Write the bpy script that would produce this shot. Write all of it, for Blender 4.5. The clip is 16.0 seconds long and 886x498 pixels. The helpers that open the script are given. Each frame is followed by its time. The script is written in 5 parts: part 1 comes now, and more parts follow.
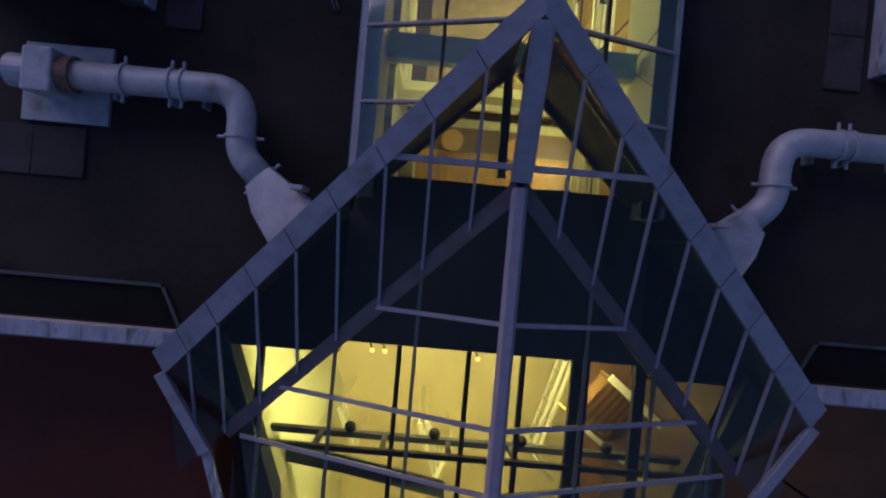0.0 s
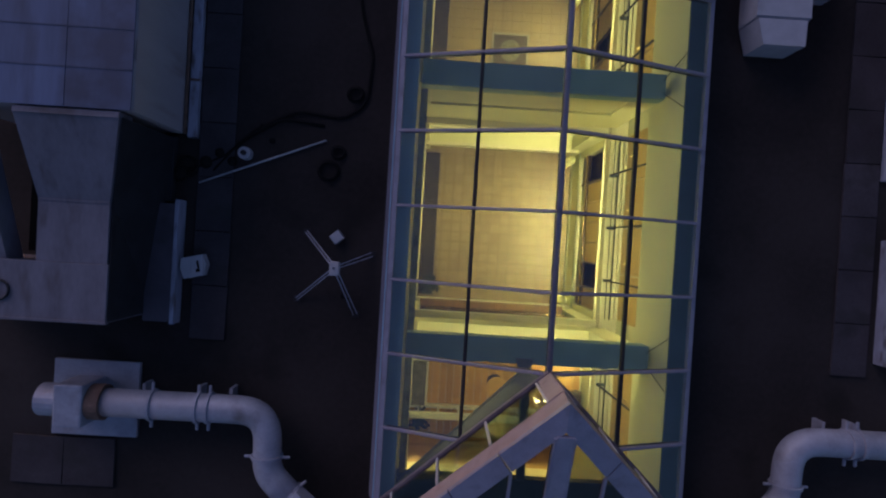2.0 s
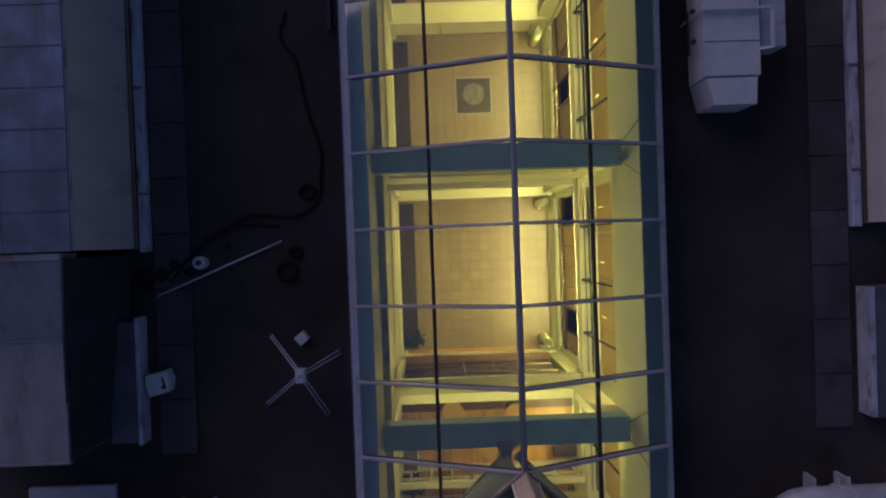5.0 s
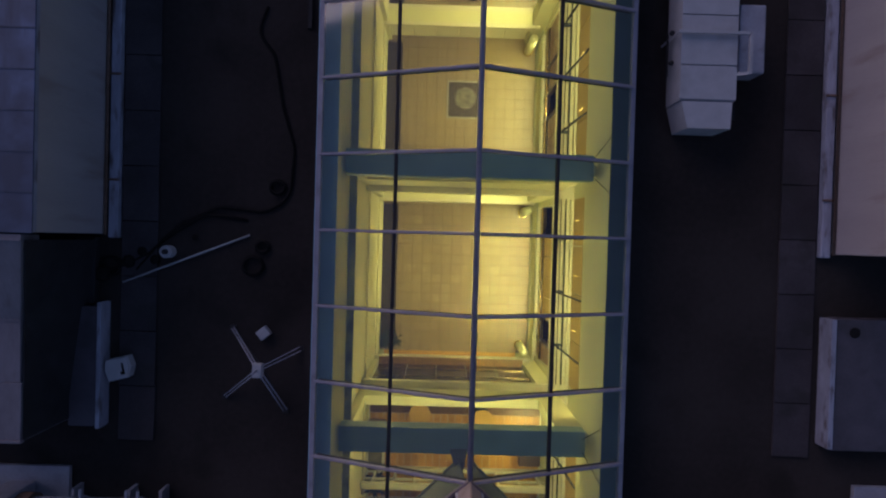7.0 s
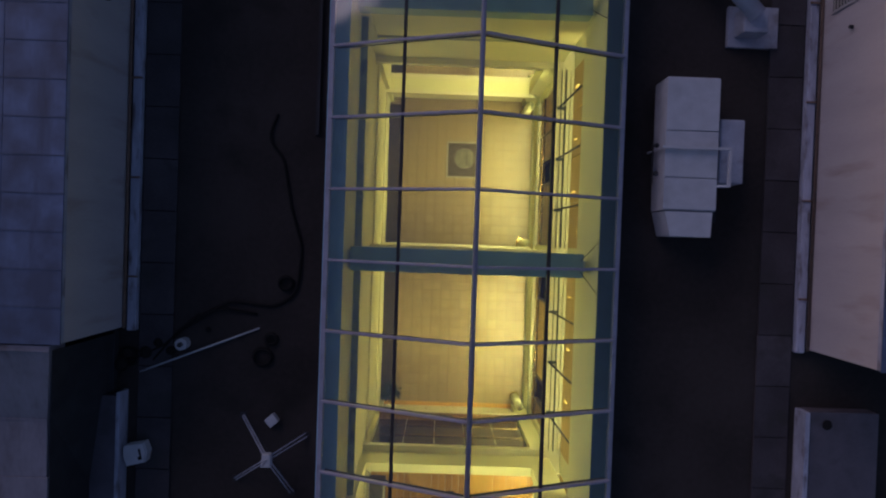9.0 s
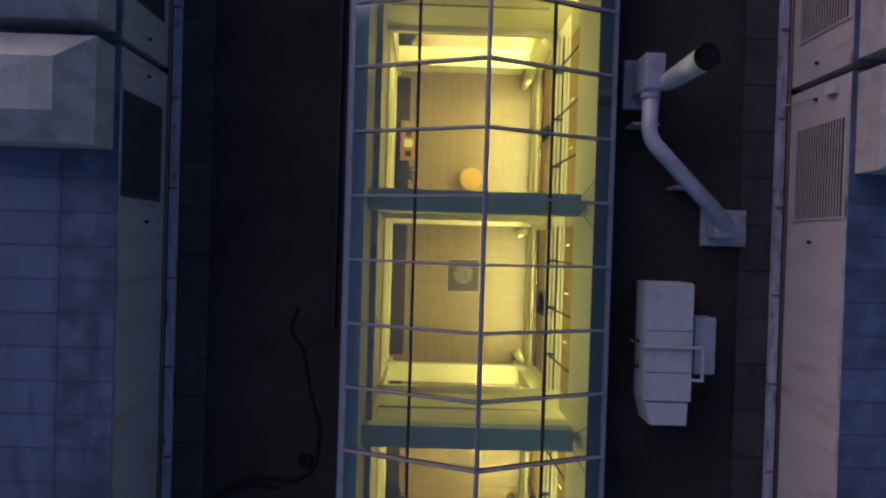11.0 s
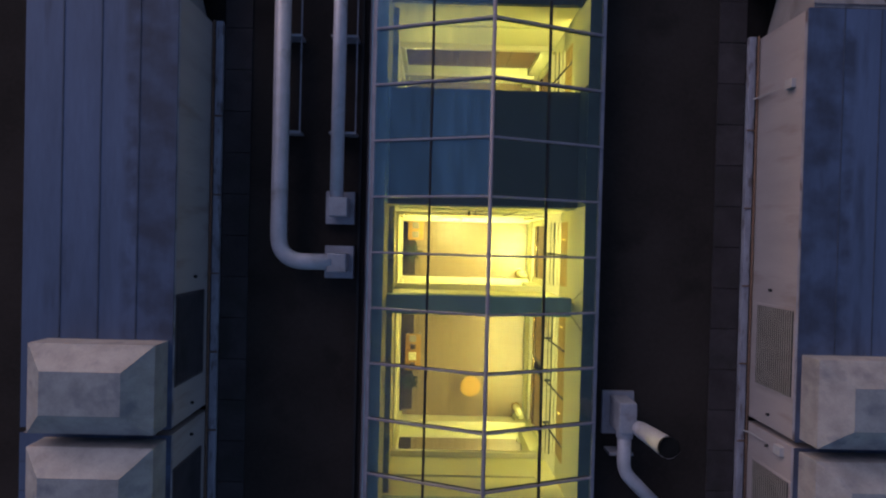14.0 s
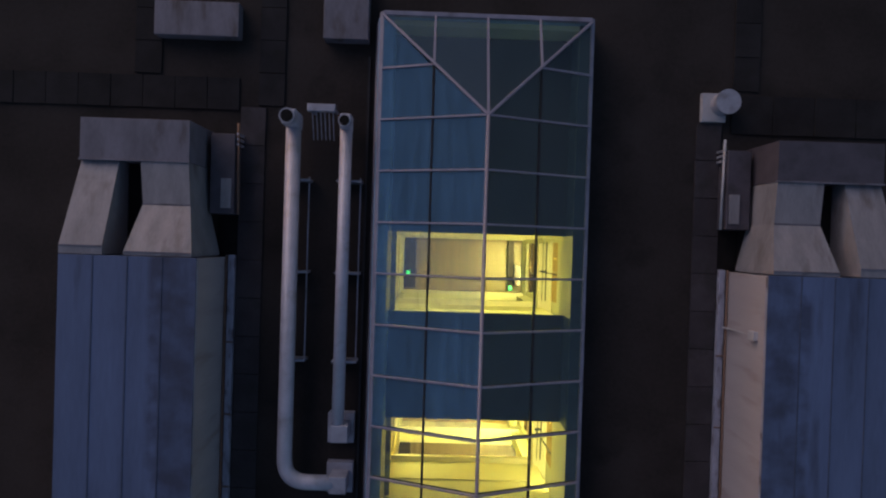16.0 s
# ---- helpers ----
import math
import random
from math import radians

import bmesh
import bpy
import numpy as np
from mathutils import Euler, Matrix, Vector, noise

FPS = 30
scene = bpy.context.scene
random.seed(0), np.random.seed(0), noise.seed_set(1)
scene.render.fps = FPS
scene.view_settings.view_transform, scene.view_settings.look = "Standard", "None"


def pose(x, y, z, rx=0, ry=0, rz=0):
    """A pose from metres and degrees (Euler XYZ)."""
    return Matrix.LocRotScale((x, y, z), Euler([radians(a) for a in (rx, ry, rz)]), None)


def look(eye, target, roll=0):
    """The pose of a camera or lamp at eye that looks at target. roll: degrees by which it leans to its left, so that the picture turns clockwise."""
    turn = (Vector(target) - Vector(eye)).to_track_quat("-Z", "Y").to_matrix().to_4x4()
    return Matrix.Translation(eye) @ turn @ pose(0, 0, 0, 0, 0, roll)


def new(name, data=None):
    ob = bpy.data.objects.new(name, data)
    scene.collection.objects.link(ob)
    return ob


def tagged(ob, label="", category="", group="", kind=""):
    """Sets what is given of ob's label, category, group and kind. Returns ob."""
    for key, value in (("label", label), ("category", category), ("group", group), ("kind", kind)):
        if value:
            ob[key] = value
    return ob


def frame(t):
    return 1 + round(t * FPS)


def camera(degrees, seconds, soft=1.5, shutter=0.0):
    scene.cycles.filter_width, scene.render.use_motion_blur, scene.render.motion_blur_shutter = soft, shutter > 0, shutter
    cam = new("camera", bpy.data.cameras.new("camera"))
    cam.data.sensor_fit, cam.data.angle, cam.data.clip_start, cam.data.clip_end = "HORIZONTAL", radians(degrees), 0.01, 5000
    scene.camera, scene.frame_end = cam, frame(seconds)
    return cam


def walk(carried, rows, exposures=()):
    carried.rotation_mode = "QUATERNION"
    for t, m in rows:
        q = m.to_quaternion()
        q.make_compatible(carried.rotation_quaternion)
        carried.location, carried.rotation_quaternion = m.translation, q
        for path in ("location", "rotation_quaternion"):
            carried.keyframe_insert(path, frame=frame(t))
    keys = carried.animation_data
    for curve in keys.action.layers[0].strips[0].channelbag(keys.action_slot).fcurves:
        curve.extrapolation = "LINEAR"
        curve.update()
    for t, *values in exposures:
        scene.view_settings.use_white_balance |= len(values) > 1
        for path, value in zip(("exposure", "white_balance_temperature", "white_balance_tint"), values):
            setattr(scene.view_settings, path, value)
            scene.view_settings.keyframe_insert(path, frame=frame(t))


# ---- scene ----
cam = camera(74.4, 16.0, soft=2.2)
PATH = [
    (0.0, pose(-1.216, 0.391, 18.693, -0.69, -0.75, 5.09)),
    (0.5, pose(-1.459, 1.857, 18.745, -0.79, -0.75, 5.02)),
    (1.0, pose(-1.653, 3.340, 18.792, -0.68, -0.69, 5.08)),
    (1.5, pose(-1.851, 4.843, 18.870, -0.63, -0.71, 4.49)),
    (2.0, pose(-2.022, 6.180, 18.934, -0.73, -0.83, 3.50)),
    (2.5, pose(-2.093, 7.162, 18.958, -0.73, -0.72, 3.22)),
    (3.0, pose(-2.120, 7.725, 18.950, -0.73, -0.74, 0.99)),
    (3.5, pose(-2.112, 7.939, 18.895, -0.78, -0.77, -2.00)),
    (4.0, pose(-1.991, 7.978, 18.830, -0.75, -0.69, -2.11)),
    (4.5, pose(-1.721, 7.953, 18.763, -0.74, -0.66, -2.08)),
    (5.0, pose(-1.313, 7.893, 18.709, -0.68, -0.76, -2.08)),
    (7.5, pose(-0.600, 8.170, 18.745, -0.95, -0.36, 2.08)),
    (8.0, pose(-0.612, 8.586, 18.741, -0.97, -0.36, 2.00)),
    (10.5, pose(-0.817, 12.800, 20.717, -0.61, -0.63, 2.00)),
    (11.0, pose(-0.956, 13.949, 20.692, -0.58, -0.84, 1.75)),
    (11.5, pose(-1.019, 15.172, 20.816, -0.61, -0.82, 1.68)),
    (12.0, pose(-1.048, 16.503, 21.163, -0.75, -0.77, 1.85)),
    (12.5, pose(-1.087, 17.832, 21.574, -0.77, -0.70, 1.81)),
    (13.0, pose(-1.079, 19.157, 21.989, -0.64, -0.55, 1.70)),
    (13.5, pose(-1.176, 20.526, 22.261, -0.62, -0.67, 1.68)),
    (14.0, pose(-1.227, 21.953, 22.533, -0.75, -0.79, 1.42)),
    (14.5, pose(-1.208, 23.409, 22.898, -0.62, -0.70, 1.45)),
    (15.0, pose(-1.192, 24.974, 23.218, -0.92, -0.64, 1.55)),
    (15.5, pose(-1.148, 26.504, 23.486, -1.06, -0.53, 1.75)),
    (16.0, pose(-1.218, 27.889, 23.749, -0.55, -0.78, 1.78)),
]
walk(cam, PATH, exposures=[(0.0, 1.33, 5600, 21), (3.0, 1.28, 5950, 21), (5.0, 1.25, 6100, 22), (8.0, 1.27, 6100, 20), (11.0, 1.49, 6300, 16), (13.5, 1.52, 6450, 10), (16.0, 1.48, 7000, 8)])

# ---------- light ----------
world = bpy.data.worlds.new("world")
scene.world = world
world.use_nodes = True
wn = world.node_tree
sky = wn.nodes.new("ShaderNodeTexSky")
sky.sky_type = "NISHITA"
sky.sun_disc = False
sky.sun_elevation = radians(2.0)
sky.sun_rotation = radians(-42)
sky.air_density, sky.dust_density, sky.ozone_density = 1.0, 0.8, 2.6
wn.nodes["Background"].inputs["Strength"].default_value = 0.09
haze = wn.nodes.new("ShaderNodeMix")
haze.data_type, haze.blend_type = "RGBA", "ADD"
haze.inputs[0].default_value = 1.0
haze.inputs[7].default_value = (0.11, 0.08, 0.125, 1)
wn.links.new(sky.outputs["Color"], haze.inputs[6])
wn.links.new(haze.outputs[2], wn.nodes["Background"].inputs["Color"])

sun = new("sun", bpy.data.lights.new("sun", "SUN"))
sun.data.energy = 0.50
sun.data.angle = radians(60)
sun.data.color = (1.0, 0.80, 0.84)
sun.matrix_world = look((-15, 17, 6), (0, 0, 0))

WARM = (1.0, 0.90, 0.30)


def warm_strip(x, y, z, length, width, watts, turn=0, spread=180):
    """A warm area light of the arcade, added without a fixture."""
    ob = new("warm_strip", bpy.data.lights.new("warm_strip", "AREA"))
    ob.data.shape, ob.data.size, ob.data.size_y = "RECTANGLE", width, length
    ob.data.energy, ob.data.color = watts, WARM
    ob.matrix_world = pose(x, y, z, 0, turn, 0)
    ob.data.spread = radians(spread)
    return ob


# ---------- materials ----------
def material(name, color, rough=0.6, metal=0.0, vary=0.25, scale=3.0, fine=40.0, bump=0.15, stain=None, stain_scale=1.2, stain_at=0.58, stretch=(1, 1, 1), piece=0.0, spec=0.5, edge=None):
    """A painted or raw surface with broad and fine variation, stains and relief."""
    m = bpy.data.materials.new(name)
    m.use_nodes = True
    nt = m.node_tree
    b = nt.nodes["Principled BSDF"]
    mp = nt.nodes.new("ShaderNodeMapping")
    mp.inputs["Scale"].default_value = stretch
    geo = nt.nodes.new("ShaderNodeNewGeometry")
    nt.links.new(geo.outputs["Position"], mp.inputs["Vector"])

    def tex(s, detail=5.0):
        n = nt.nodes.new("ShaderNodeTexNoise")
        n.inputs["Scale"].default_value, n.inputs["Detail"].default_value = s, detail
        nt.links.new(mp.outputs["Vector"], n.inputs["Vector"])
        return n

    big, small = tex(scale), tex(fine, 3.0)
    mix = nt.nodes.new("ShaderNodeMix")
    mix.data_type = "RGBA"
    mix.inputs[6].default_value = (*[c * (1 - vary) for c in color], 1)
    mix.inputs[7].default_value = (*[min(1, c * (1 + vary)) for c in color], 1)
    add = nt.nodes.new("ShaderNodeMath")
    add.operation = "MULTIPLY_ADD"
    add.inputs[1].default_value = 0.35
    nt.links.new(small.outputs["Fac"], add.inputs[0])
    nt.links.new(big.outputs["Fac"], add.inputs[2])
    rng = nt.nodes.new("ShaderNodeMapRange")
    rng.inputs["From Min"].default_value, rng.inputs["From Max"].default_value = 0.4, 0.95
    nt.links.new(add.outputs[0], rng.inputs["Value"])
    nt.links.new(rng.outputs["Result"], mix.inputs[0])
    last = mix.outputs[2]
    if piece:
        info = nt.nodes.new("ShaderNodeObjectInfo")
        hs = nt.nodes.new("ShaderNodeHueSaturation")
        pr = nt.nodes.new("ShaderNodeMapRange")
        pr.inputs["To Min"].default_value, pr.inputs["To Max"].default_value = 1 - piece, 1 + piece
        nt.links.new(info.outputs["Random"], pr.inputs["Value"])
        nt.links.new(pr.outputs["Result"], hs.inputs["Value"])
        nt.links.new(last, hs.inputs["Color"])
        last = hs.outputs["Color"]
    if stain:
        st = tex(stain_scale, 6.0)
        sr = nt.nodes.new("ShaderNodeMapRange")
        sr.inputs["From Min"].default_value, sr.inputs["From Max"].default_value = stain_at, stain_at + 0.18
        nt.links.new(st.outputs["Fac"], sr.inputs["Value"])
        mask = sr.outputs["Result"]
        if edge:
            # run-off dirt gathers in a strip along the inner edge
            sx = nt.nodes.new("ShaderNodeSeparateXYZ")
            nt.links.new(geo.outputs["Position"], sx.inputs[0])
            ab = nt.nodes.new("ShaderNodeMath")
            ab.operation = "ABSOLUTE"
            nt.links.new(sx.outputs[0], ab.inputs[0])
            er = nt.nodes.new("ShaderNodeMapRange")
            er.inputs["From Min"].default_value, er.inputs["From Max"].default_value = edge[0], edge[1]
            er.inputs["To Min"].default_value, er.inputs["To Max"].default_value = 0.75, 0.0
            nt.links.new(ab.outputs[0], er.inputs["Value"])
            dn = nt.nodes.new("ShaderNodeTexNoise")
            dn.inputs["Scale"].default_value, dn.inputs["Detail"].default_value = 1.7, 7.0
            nt.links.new(geo.outputs["Position"], dn.inputs["Vector"])
            dm = nt.nodes.new("ShaderNodeMapRange")
            dm.inputs["From Min"].default_value, dm.inputs["From Max"].default_value = 0.36, 0.66
            nt.links.new(dn.outputs["Fac"], dm.inputs["Value"])
            ex = nt.nodes.new("ShaderNodeMath")
            ex.operation = "MULTIPLY"
            nt.links.new(er.outputs["Result"], ex.inputs[0])
            nt.links.new(dm.outputs["Result"], ex.inputs[1])
            mm = nt.nodes.new("ShaderNodeMath")
            mm.operation = "MAXIMUM"
            nt.links.new(ex.outputs[0], mm.inputs[0])
            nt.links.new(mask, mm.inputs[1])
            mask = mm.outputs[0]
        sm = nt.nodes.new("ShaderNodeMix")
        sm.data_type = "RGBA"
        nt.links.new(mask, sm.inputs[0])
        nt.links.new(last, sm.inputs[6])
        sm.inputs[7].default_value = (*stain, 1)
        last = sm.outputs[2]
    nt.links.new(last, b.inputs["Base Color"])
    b.inputs["Roughness"].default_value, b.inputs["Metallic"].default_value = rough, metal
    b.inputs["Specular IOR Level"].default_value = spec
    if bump:
        bp = nt.nodes.new("ShaderNodeBump")
        bp.inputs["Strength"].default_value, bp.inputs["Distance"].default_value = bump, 0.01
        nt.links.new(add.outputs[0], bp.inputs["Height"])
        nt.links.new(bp.outputs["Normal"], b.inputs["Normal"])
    return m


def glass_material(name, tint, gloss=0.05, rough=0.03, veil=0.0, veil_color=(0.34, 0.46, 0.70)):
    """A thin clear pane: it lets light through straight, mirrors the sky more at a slant and carries a dusty blue veil
    that paints in sky haze.
    """
    m = bpy.data.materials.new(name)
    m.use_nodes = True
    nt = m.node_tree
    nt.nodes.remove(nt.nodes["Principled BSDF"])
    t = nt.nodes.new("ShaderNodeBsdfTransparent")
    t.inputs["Color"].default_value = (*tint, 1)
    out = t.outputs[0]
    if veil:
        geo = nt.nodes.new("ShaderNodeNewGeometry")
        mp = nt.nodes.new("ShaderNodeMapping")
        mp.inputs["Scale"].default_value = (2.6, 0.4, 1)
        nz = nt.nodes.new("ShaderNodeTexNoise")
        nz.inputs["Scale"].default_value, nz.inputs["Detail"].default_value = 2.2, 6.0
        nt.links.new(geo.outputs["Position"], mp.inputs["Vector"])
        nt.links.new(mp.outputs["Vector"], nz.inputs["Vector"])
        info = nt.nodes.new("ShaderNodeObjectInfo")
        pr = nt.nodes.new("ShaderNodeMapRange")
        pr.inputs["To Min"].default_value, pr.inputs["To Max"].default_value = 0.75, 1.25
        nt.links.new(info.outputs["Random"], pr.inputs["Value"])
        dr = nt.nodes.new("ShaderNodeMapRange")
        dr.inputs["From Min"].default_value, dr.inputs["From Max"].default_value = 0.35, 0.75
        dr.inputs["To Min"].default_value, dr.inputs["To Max"].default_value = veil * 0.75, veil * 1.35
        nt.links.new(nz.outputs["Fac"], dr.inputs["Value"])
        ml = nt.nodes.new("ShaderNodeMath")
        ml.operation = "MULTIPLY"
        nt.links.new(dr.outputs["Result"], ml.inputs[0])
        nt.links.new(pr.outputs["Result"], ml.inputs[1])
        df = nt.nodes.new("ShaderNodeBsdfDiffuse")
        df.inputs["Color"].default_value = (*veil_color, 1)
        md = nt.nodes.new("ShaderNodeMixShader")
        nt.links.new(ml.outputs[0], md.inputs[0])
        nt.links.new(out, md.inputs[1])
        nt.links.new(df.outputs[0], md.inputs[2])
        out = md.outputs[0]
    if gloss:
        g = nt.nodes.new("ShaderNodeBsdfGlossy")
        g.inputs["Roughness"].default_value = rough
        lw = nt.nodes.new("ShaderNodeLayerWeight")
        lw.inputs["Blend"].default_value = 0.5
        pw = nt.nodes.new("ShaderNodeMath")
        pw.operation = "POWER"
        pw.inputs[1].default_value = 4.0
        nt.links.new(lw.outputs["Facing"], pw.inputs[0])
        ma = nt.nodes.new("ShaderNodeMath")
        ma.operation = "MULTIPLY_ADD"
        ma.inputs[1].default_value, ma.inputs[2].default_value = 1 - gloss, gloss
        nt.links.new(pw.outputs[0], ma.inputs[0])
        mx = nt.nodes.new("ShaderNodeMixShader")
        nt.links.new(ma.outputs[0], mx.inputs[0])
        nt.links.new(out, mx.inputs[1])
        nt.links.new(g.outputs[0], mx.inputs[2])
        out = mx.outputs[0]
    nt.links.new(out, nt.nodes["Material Output"].inputs["Surface"])
    return m


def glow_material(name, color, strength):
    m = bpy.data.materials.new(name)
    m.use_nodes = True
    b = m.node_tree.nodes["Principled BSDF"]
    b.inputs["Base Color"].default_value = (*color, 1)
    b.inputs["Emission Color"].default_value = (*color, 1)
    b.inputs["Emission Strength"].default_value = strength
    return m


MEMBRANE = material("roof_membrane", (0.036, 0.030, 0.030), 0.9, spec=0.12, vary=0.35, scale=0.5, fine=9, stain=(0.022, 0.019, 0.019), stain_scale=0.7)
CONCRETE = material("concrete_slab", (0.052, 0.045, 0.053), 0.85, spec=0.2, vary=0.35, scale=1.2, fine=25, stain=(0.038, 0.036, 0.038), stain_scale=1.8, stain_at=0.52, piece=0.15)
GALV = material("galvanised_sheet", (0.345, 0.35, 0.43), 0.55, 0.25, vary=0.22, scale=2.5, fine=18, stain=(0.18, 0.165, 0.17), stain_at=0.58, stain_scale=1.6)
PIPEPALE = material("pale_zinc_pipe", (0.46, 0.455, 0.55), 0.5, 0.2, vary=0.15, scale=2.5, fine=18, stain=(0.30, 0.28, 0.31), stain_at=0.58, stain_scale=1.8)
COWLMETAL = material("cowl_sheet", (0.33, 0.325, 0.355), 0.6, 0.1, vary=0.25, scale=2.4, fine=22, stain=(0.20, 0.205, 0.25), stain_scale=2.2, stain_at=0.55)
HOODMETAL = material("hood_sheet", (0.23, 0.225, 0.26), 0.6, 0.15, vary=0.25, scale=2.2, fine=16, stain=(0.125, 0.105, 0.115), stain_scale=1.8, stain_at=0.56, stretch=(1.4, 0.35, 1))
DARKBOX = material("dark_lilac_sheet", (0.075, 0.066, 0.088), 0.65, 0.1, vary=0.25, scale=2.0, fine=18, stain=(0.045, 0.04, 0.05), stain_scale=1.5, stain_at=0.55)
# darker copy of the hood sheet, for south chutes, end boxes and roof boxes
DARKHOOD = material("dark_slate_sheet", (0.148, 0.142, 0.185), 0.65, 0.1, vary=0.3, scale=1.8, fine=14, stain=(0.065, 0.05, 0.05), stain_scale=1.7, stain_at=0.54, stretch=(1.3, 0.45, 1))
CAPMETAL = material("lilac_capping", (0.235, 0.235, 0.32), 0.55, 0.1, vary=0.2, scale=3, fine=30, stain=(0.15, 0.145, 0.185), stain_scale=2.4, stain_at=0.57)
BARMETAL = material("lilac_glazing_bar", (0.235, 0.22, 0.30), 0.5, 0.1, vary=0.12, scale=6, fine=40)
RUSTLILAC = material("weathered_lilac_paint", (0.15, 0.12, 0.145), 0.7, vary=0.3, scale=5, fine=25)
# the low sun's warm light on the fascia is put into its colour
FASCIA = material("warm_lit_fascia", (0.30, 0.235, 0.235), 0.65, vary=0.15, scale=3, fine=25, stain=(0.2, 0.15, 0.15), stain_scale=2.5)
SLABDARK = material("dark_gable_slab", (0.075, 0.075, 0.07), 0.7, vary=0.2, scale=1.5, fine=12, stain=(0.04, 0.042, 0.042), stretch=(1, 0.4, 1))
VALLEY = material("worn_valley_lining", (0.075, 0.068, 0.09), 0.7, vary=0.25, scale=3, fine=20)
HALLFLOOR = material("polished_cream_floor", (0.66, 0.54, 0.27), 0.35, vary=0.10, scale=1.0, fine=25, bump=0.03)
DARKMETAL = material("dark_purlin_paint", (0.026, 0.026, 0.032), 0.6, 0.0, spec=0.25, vary=0.3)
BLUESHEET = material("blue_roof_sheet", (0.090, 0.124, 0.235), 0.6, 0.1, vary=0.25, scale=1.1, fine=14, piece=0.14, stain=(0.038, 0.042, 0.075), stain_scale=1.6, stain_at=0.57, stretch=(1, 0.16, 1), edge=(8.0, 8.16))
BEIGE = material("beige_panel", (0.375, 0.338, 0.37), 0.6, 0.05, vary=0.10, scale=1.0, fine=25, bump=0.06, stain=(0.29, 0.24, 0.24), stain_scale=1.7, stain_at=0.56, stretch=(1, 1.6, 0.35))
SEAMBLUE = material("dirty_blue_seam", (0.055, 0.072, 0.125), 0.7, vary=0.4, scale=3, fine=20)
GRILLE = material("grey_grille_slat", (0.36, 0.33, 0.32), 0.6, 0.2, vary=0.15, scale=3, fine=20)
# darker copy of the concrete slab; the north end's dimness is in the colour
NORTHSLAB = material("darker_north_slab", (0.024, 0.0225, 0.026), 0.9, spec=0.15, vary=0.35, scale=1.4, fine=20, stain=(0.02, 0.019, 0.019), piece=0.12)
GUTTERBLUE = material("blue_grey_gutter", (0.31, 0.32, 0.42), 0.6, 0.1, vary=0.3, scale=3, fine=15, stain=(0.12, 0.10, 0.11), stain_scale=5.0, stain_at=0.53, stretch=(1.5, 0.4, 1))
PALE = material("pale_plastic", (0.40, 0.40, 0.45), 0.5, vary=0.1, scale=4, fine=30, stain=(0.3, 0.3, 0.33))
# near-black, also painted in for the dark inside of mouths, holes and gaps
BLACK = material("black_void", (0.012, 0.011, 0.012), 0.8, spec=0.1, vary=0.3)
TEAL = material("teal_beam_paint", (0.26, 0.38, 0.34), 0.6, vary=0.15, scale=2, fine=25)
SLABLIGHT = material("blue_grey_flat_roof", (0.034, 0.048, 0.05), 0.65, vary=0.25, scale=1.2, fine=12, stain=(0.022, 0.032, 0.036), stretch=(1, 0.4, 1))
SLABBLUE = material("blue_grey_ceiling_slab", (0.062, 0.076, 0.085), 0.65, vary=0.2, scale=1.5, fine=12, stain=(0.03, 0.038, 0.042), stretch=(1, 0.4, 1))
# ledge colour with blue sky light in it; a dim copy serves the east
LEDGE_LIT = material("ledge_sky_blue", (0.25, 0.43, 0.60), 0.7, vary=0.2, scale=2, fine=20)
ARMGREY = material("grey_green_steel", (0.13, 0.135, 0.12), 0.6, vary=0.2, scale=3, fine=20)
LEDGE_DIM = material("ledge_dim_teal", (0.03, 0.062, 0.08), 0.7, vary=0.2, scale=2, fine=20)
# dusty grey, with the cool sky light on the cornice put into the colour
DUSTSKY = material("dusty_skylit_cornice", (0.30, 0.33, 0.24), 0.85, vary=0.25, scale=4, fine=20, stain=(0.16, 0.19, 0.16), stain_scale=3.0, stain_at=0.5)
PLASTER = material("cream_plaster", (0.64, 0.62, 0.36), 0.8, vary=0.06, scale=1.2, fine=30, bump=0.05)
TRIMCREAM = material("cream_trim", (0.64, 0.60, 0.42), 0.6, vary=0.05, scale=3, fine=30, bump=0.03)
WOOD = material("brown_wood", (0.22, 0.115, 0.025), 0.45, vary=0.3, scale=4, fine=30, stretch=(3, 0.4, 3))
BROWNWOOD = material("umber_wood", (0.12, 0.06, 0.02), 0.4, vary=0.3, scale=4, fine=30, stretch=(3, 0.4, 3))
WOODFLOOR = material("parquet_wood", (0.44, 0.23, 0.035), 0.4, vary=0.2, scale=3, fine=30, stretch=(0.5, 4, 1), piece=0.2)
DARKGLOSS = material("dark_gloss_wood", (0.03, 0.018, 0.012), 0.18, vary=0.3, scale=4, fine=20)
BLACKWOOD = material("black_stained_wood", (0.03, 0.018, 0.010), 0.6, vary=0.3, scale=5, fine=30)
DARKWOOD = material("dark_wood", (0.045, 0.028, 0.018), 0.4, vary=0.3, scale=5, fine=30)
TILE = material("buff_floor_tile", (0.27, 0.20, 0.105), 0.35, vary=0.08, scale=2, fine=30, bump=0.05, piece=0.08)
GROUT = material("tile_grout", (0.165, 0.12, 0.063), 0.8, vary=0.15, scale=6, fine=40)
SHOPDARK = glass_material("shop_glass", (0.75, 0.72, 0.65), 0.0)
GLASS = glass_material("roof_glass", (0.84, 0.90, 0.84), 0.08, 0.05, veil=0.035)
# the west panes' sky reflection is painted in as a stronger blue veil
VEILED = glass_material("sky_veiled_roof_glass", (0.74, 0.76, 0.70), 0.11, 0.06, veil=0.06)
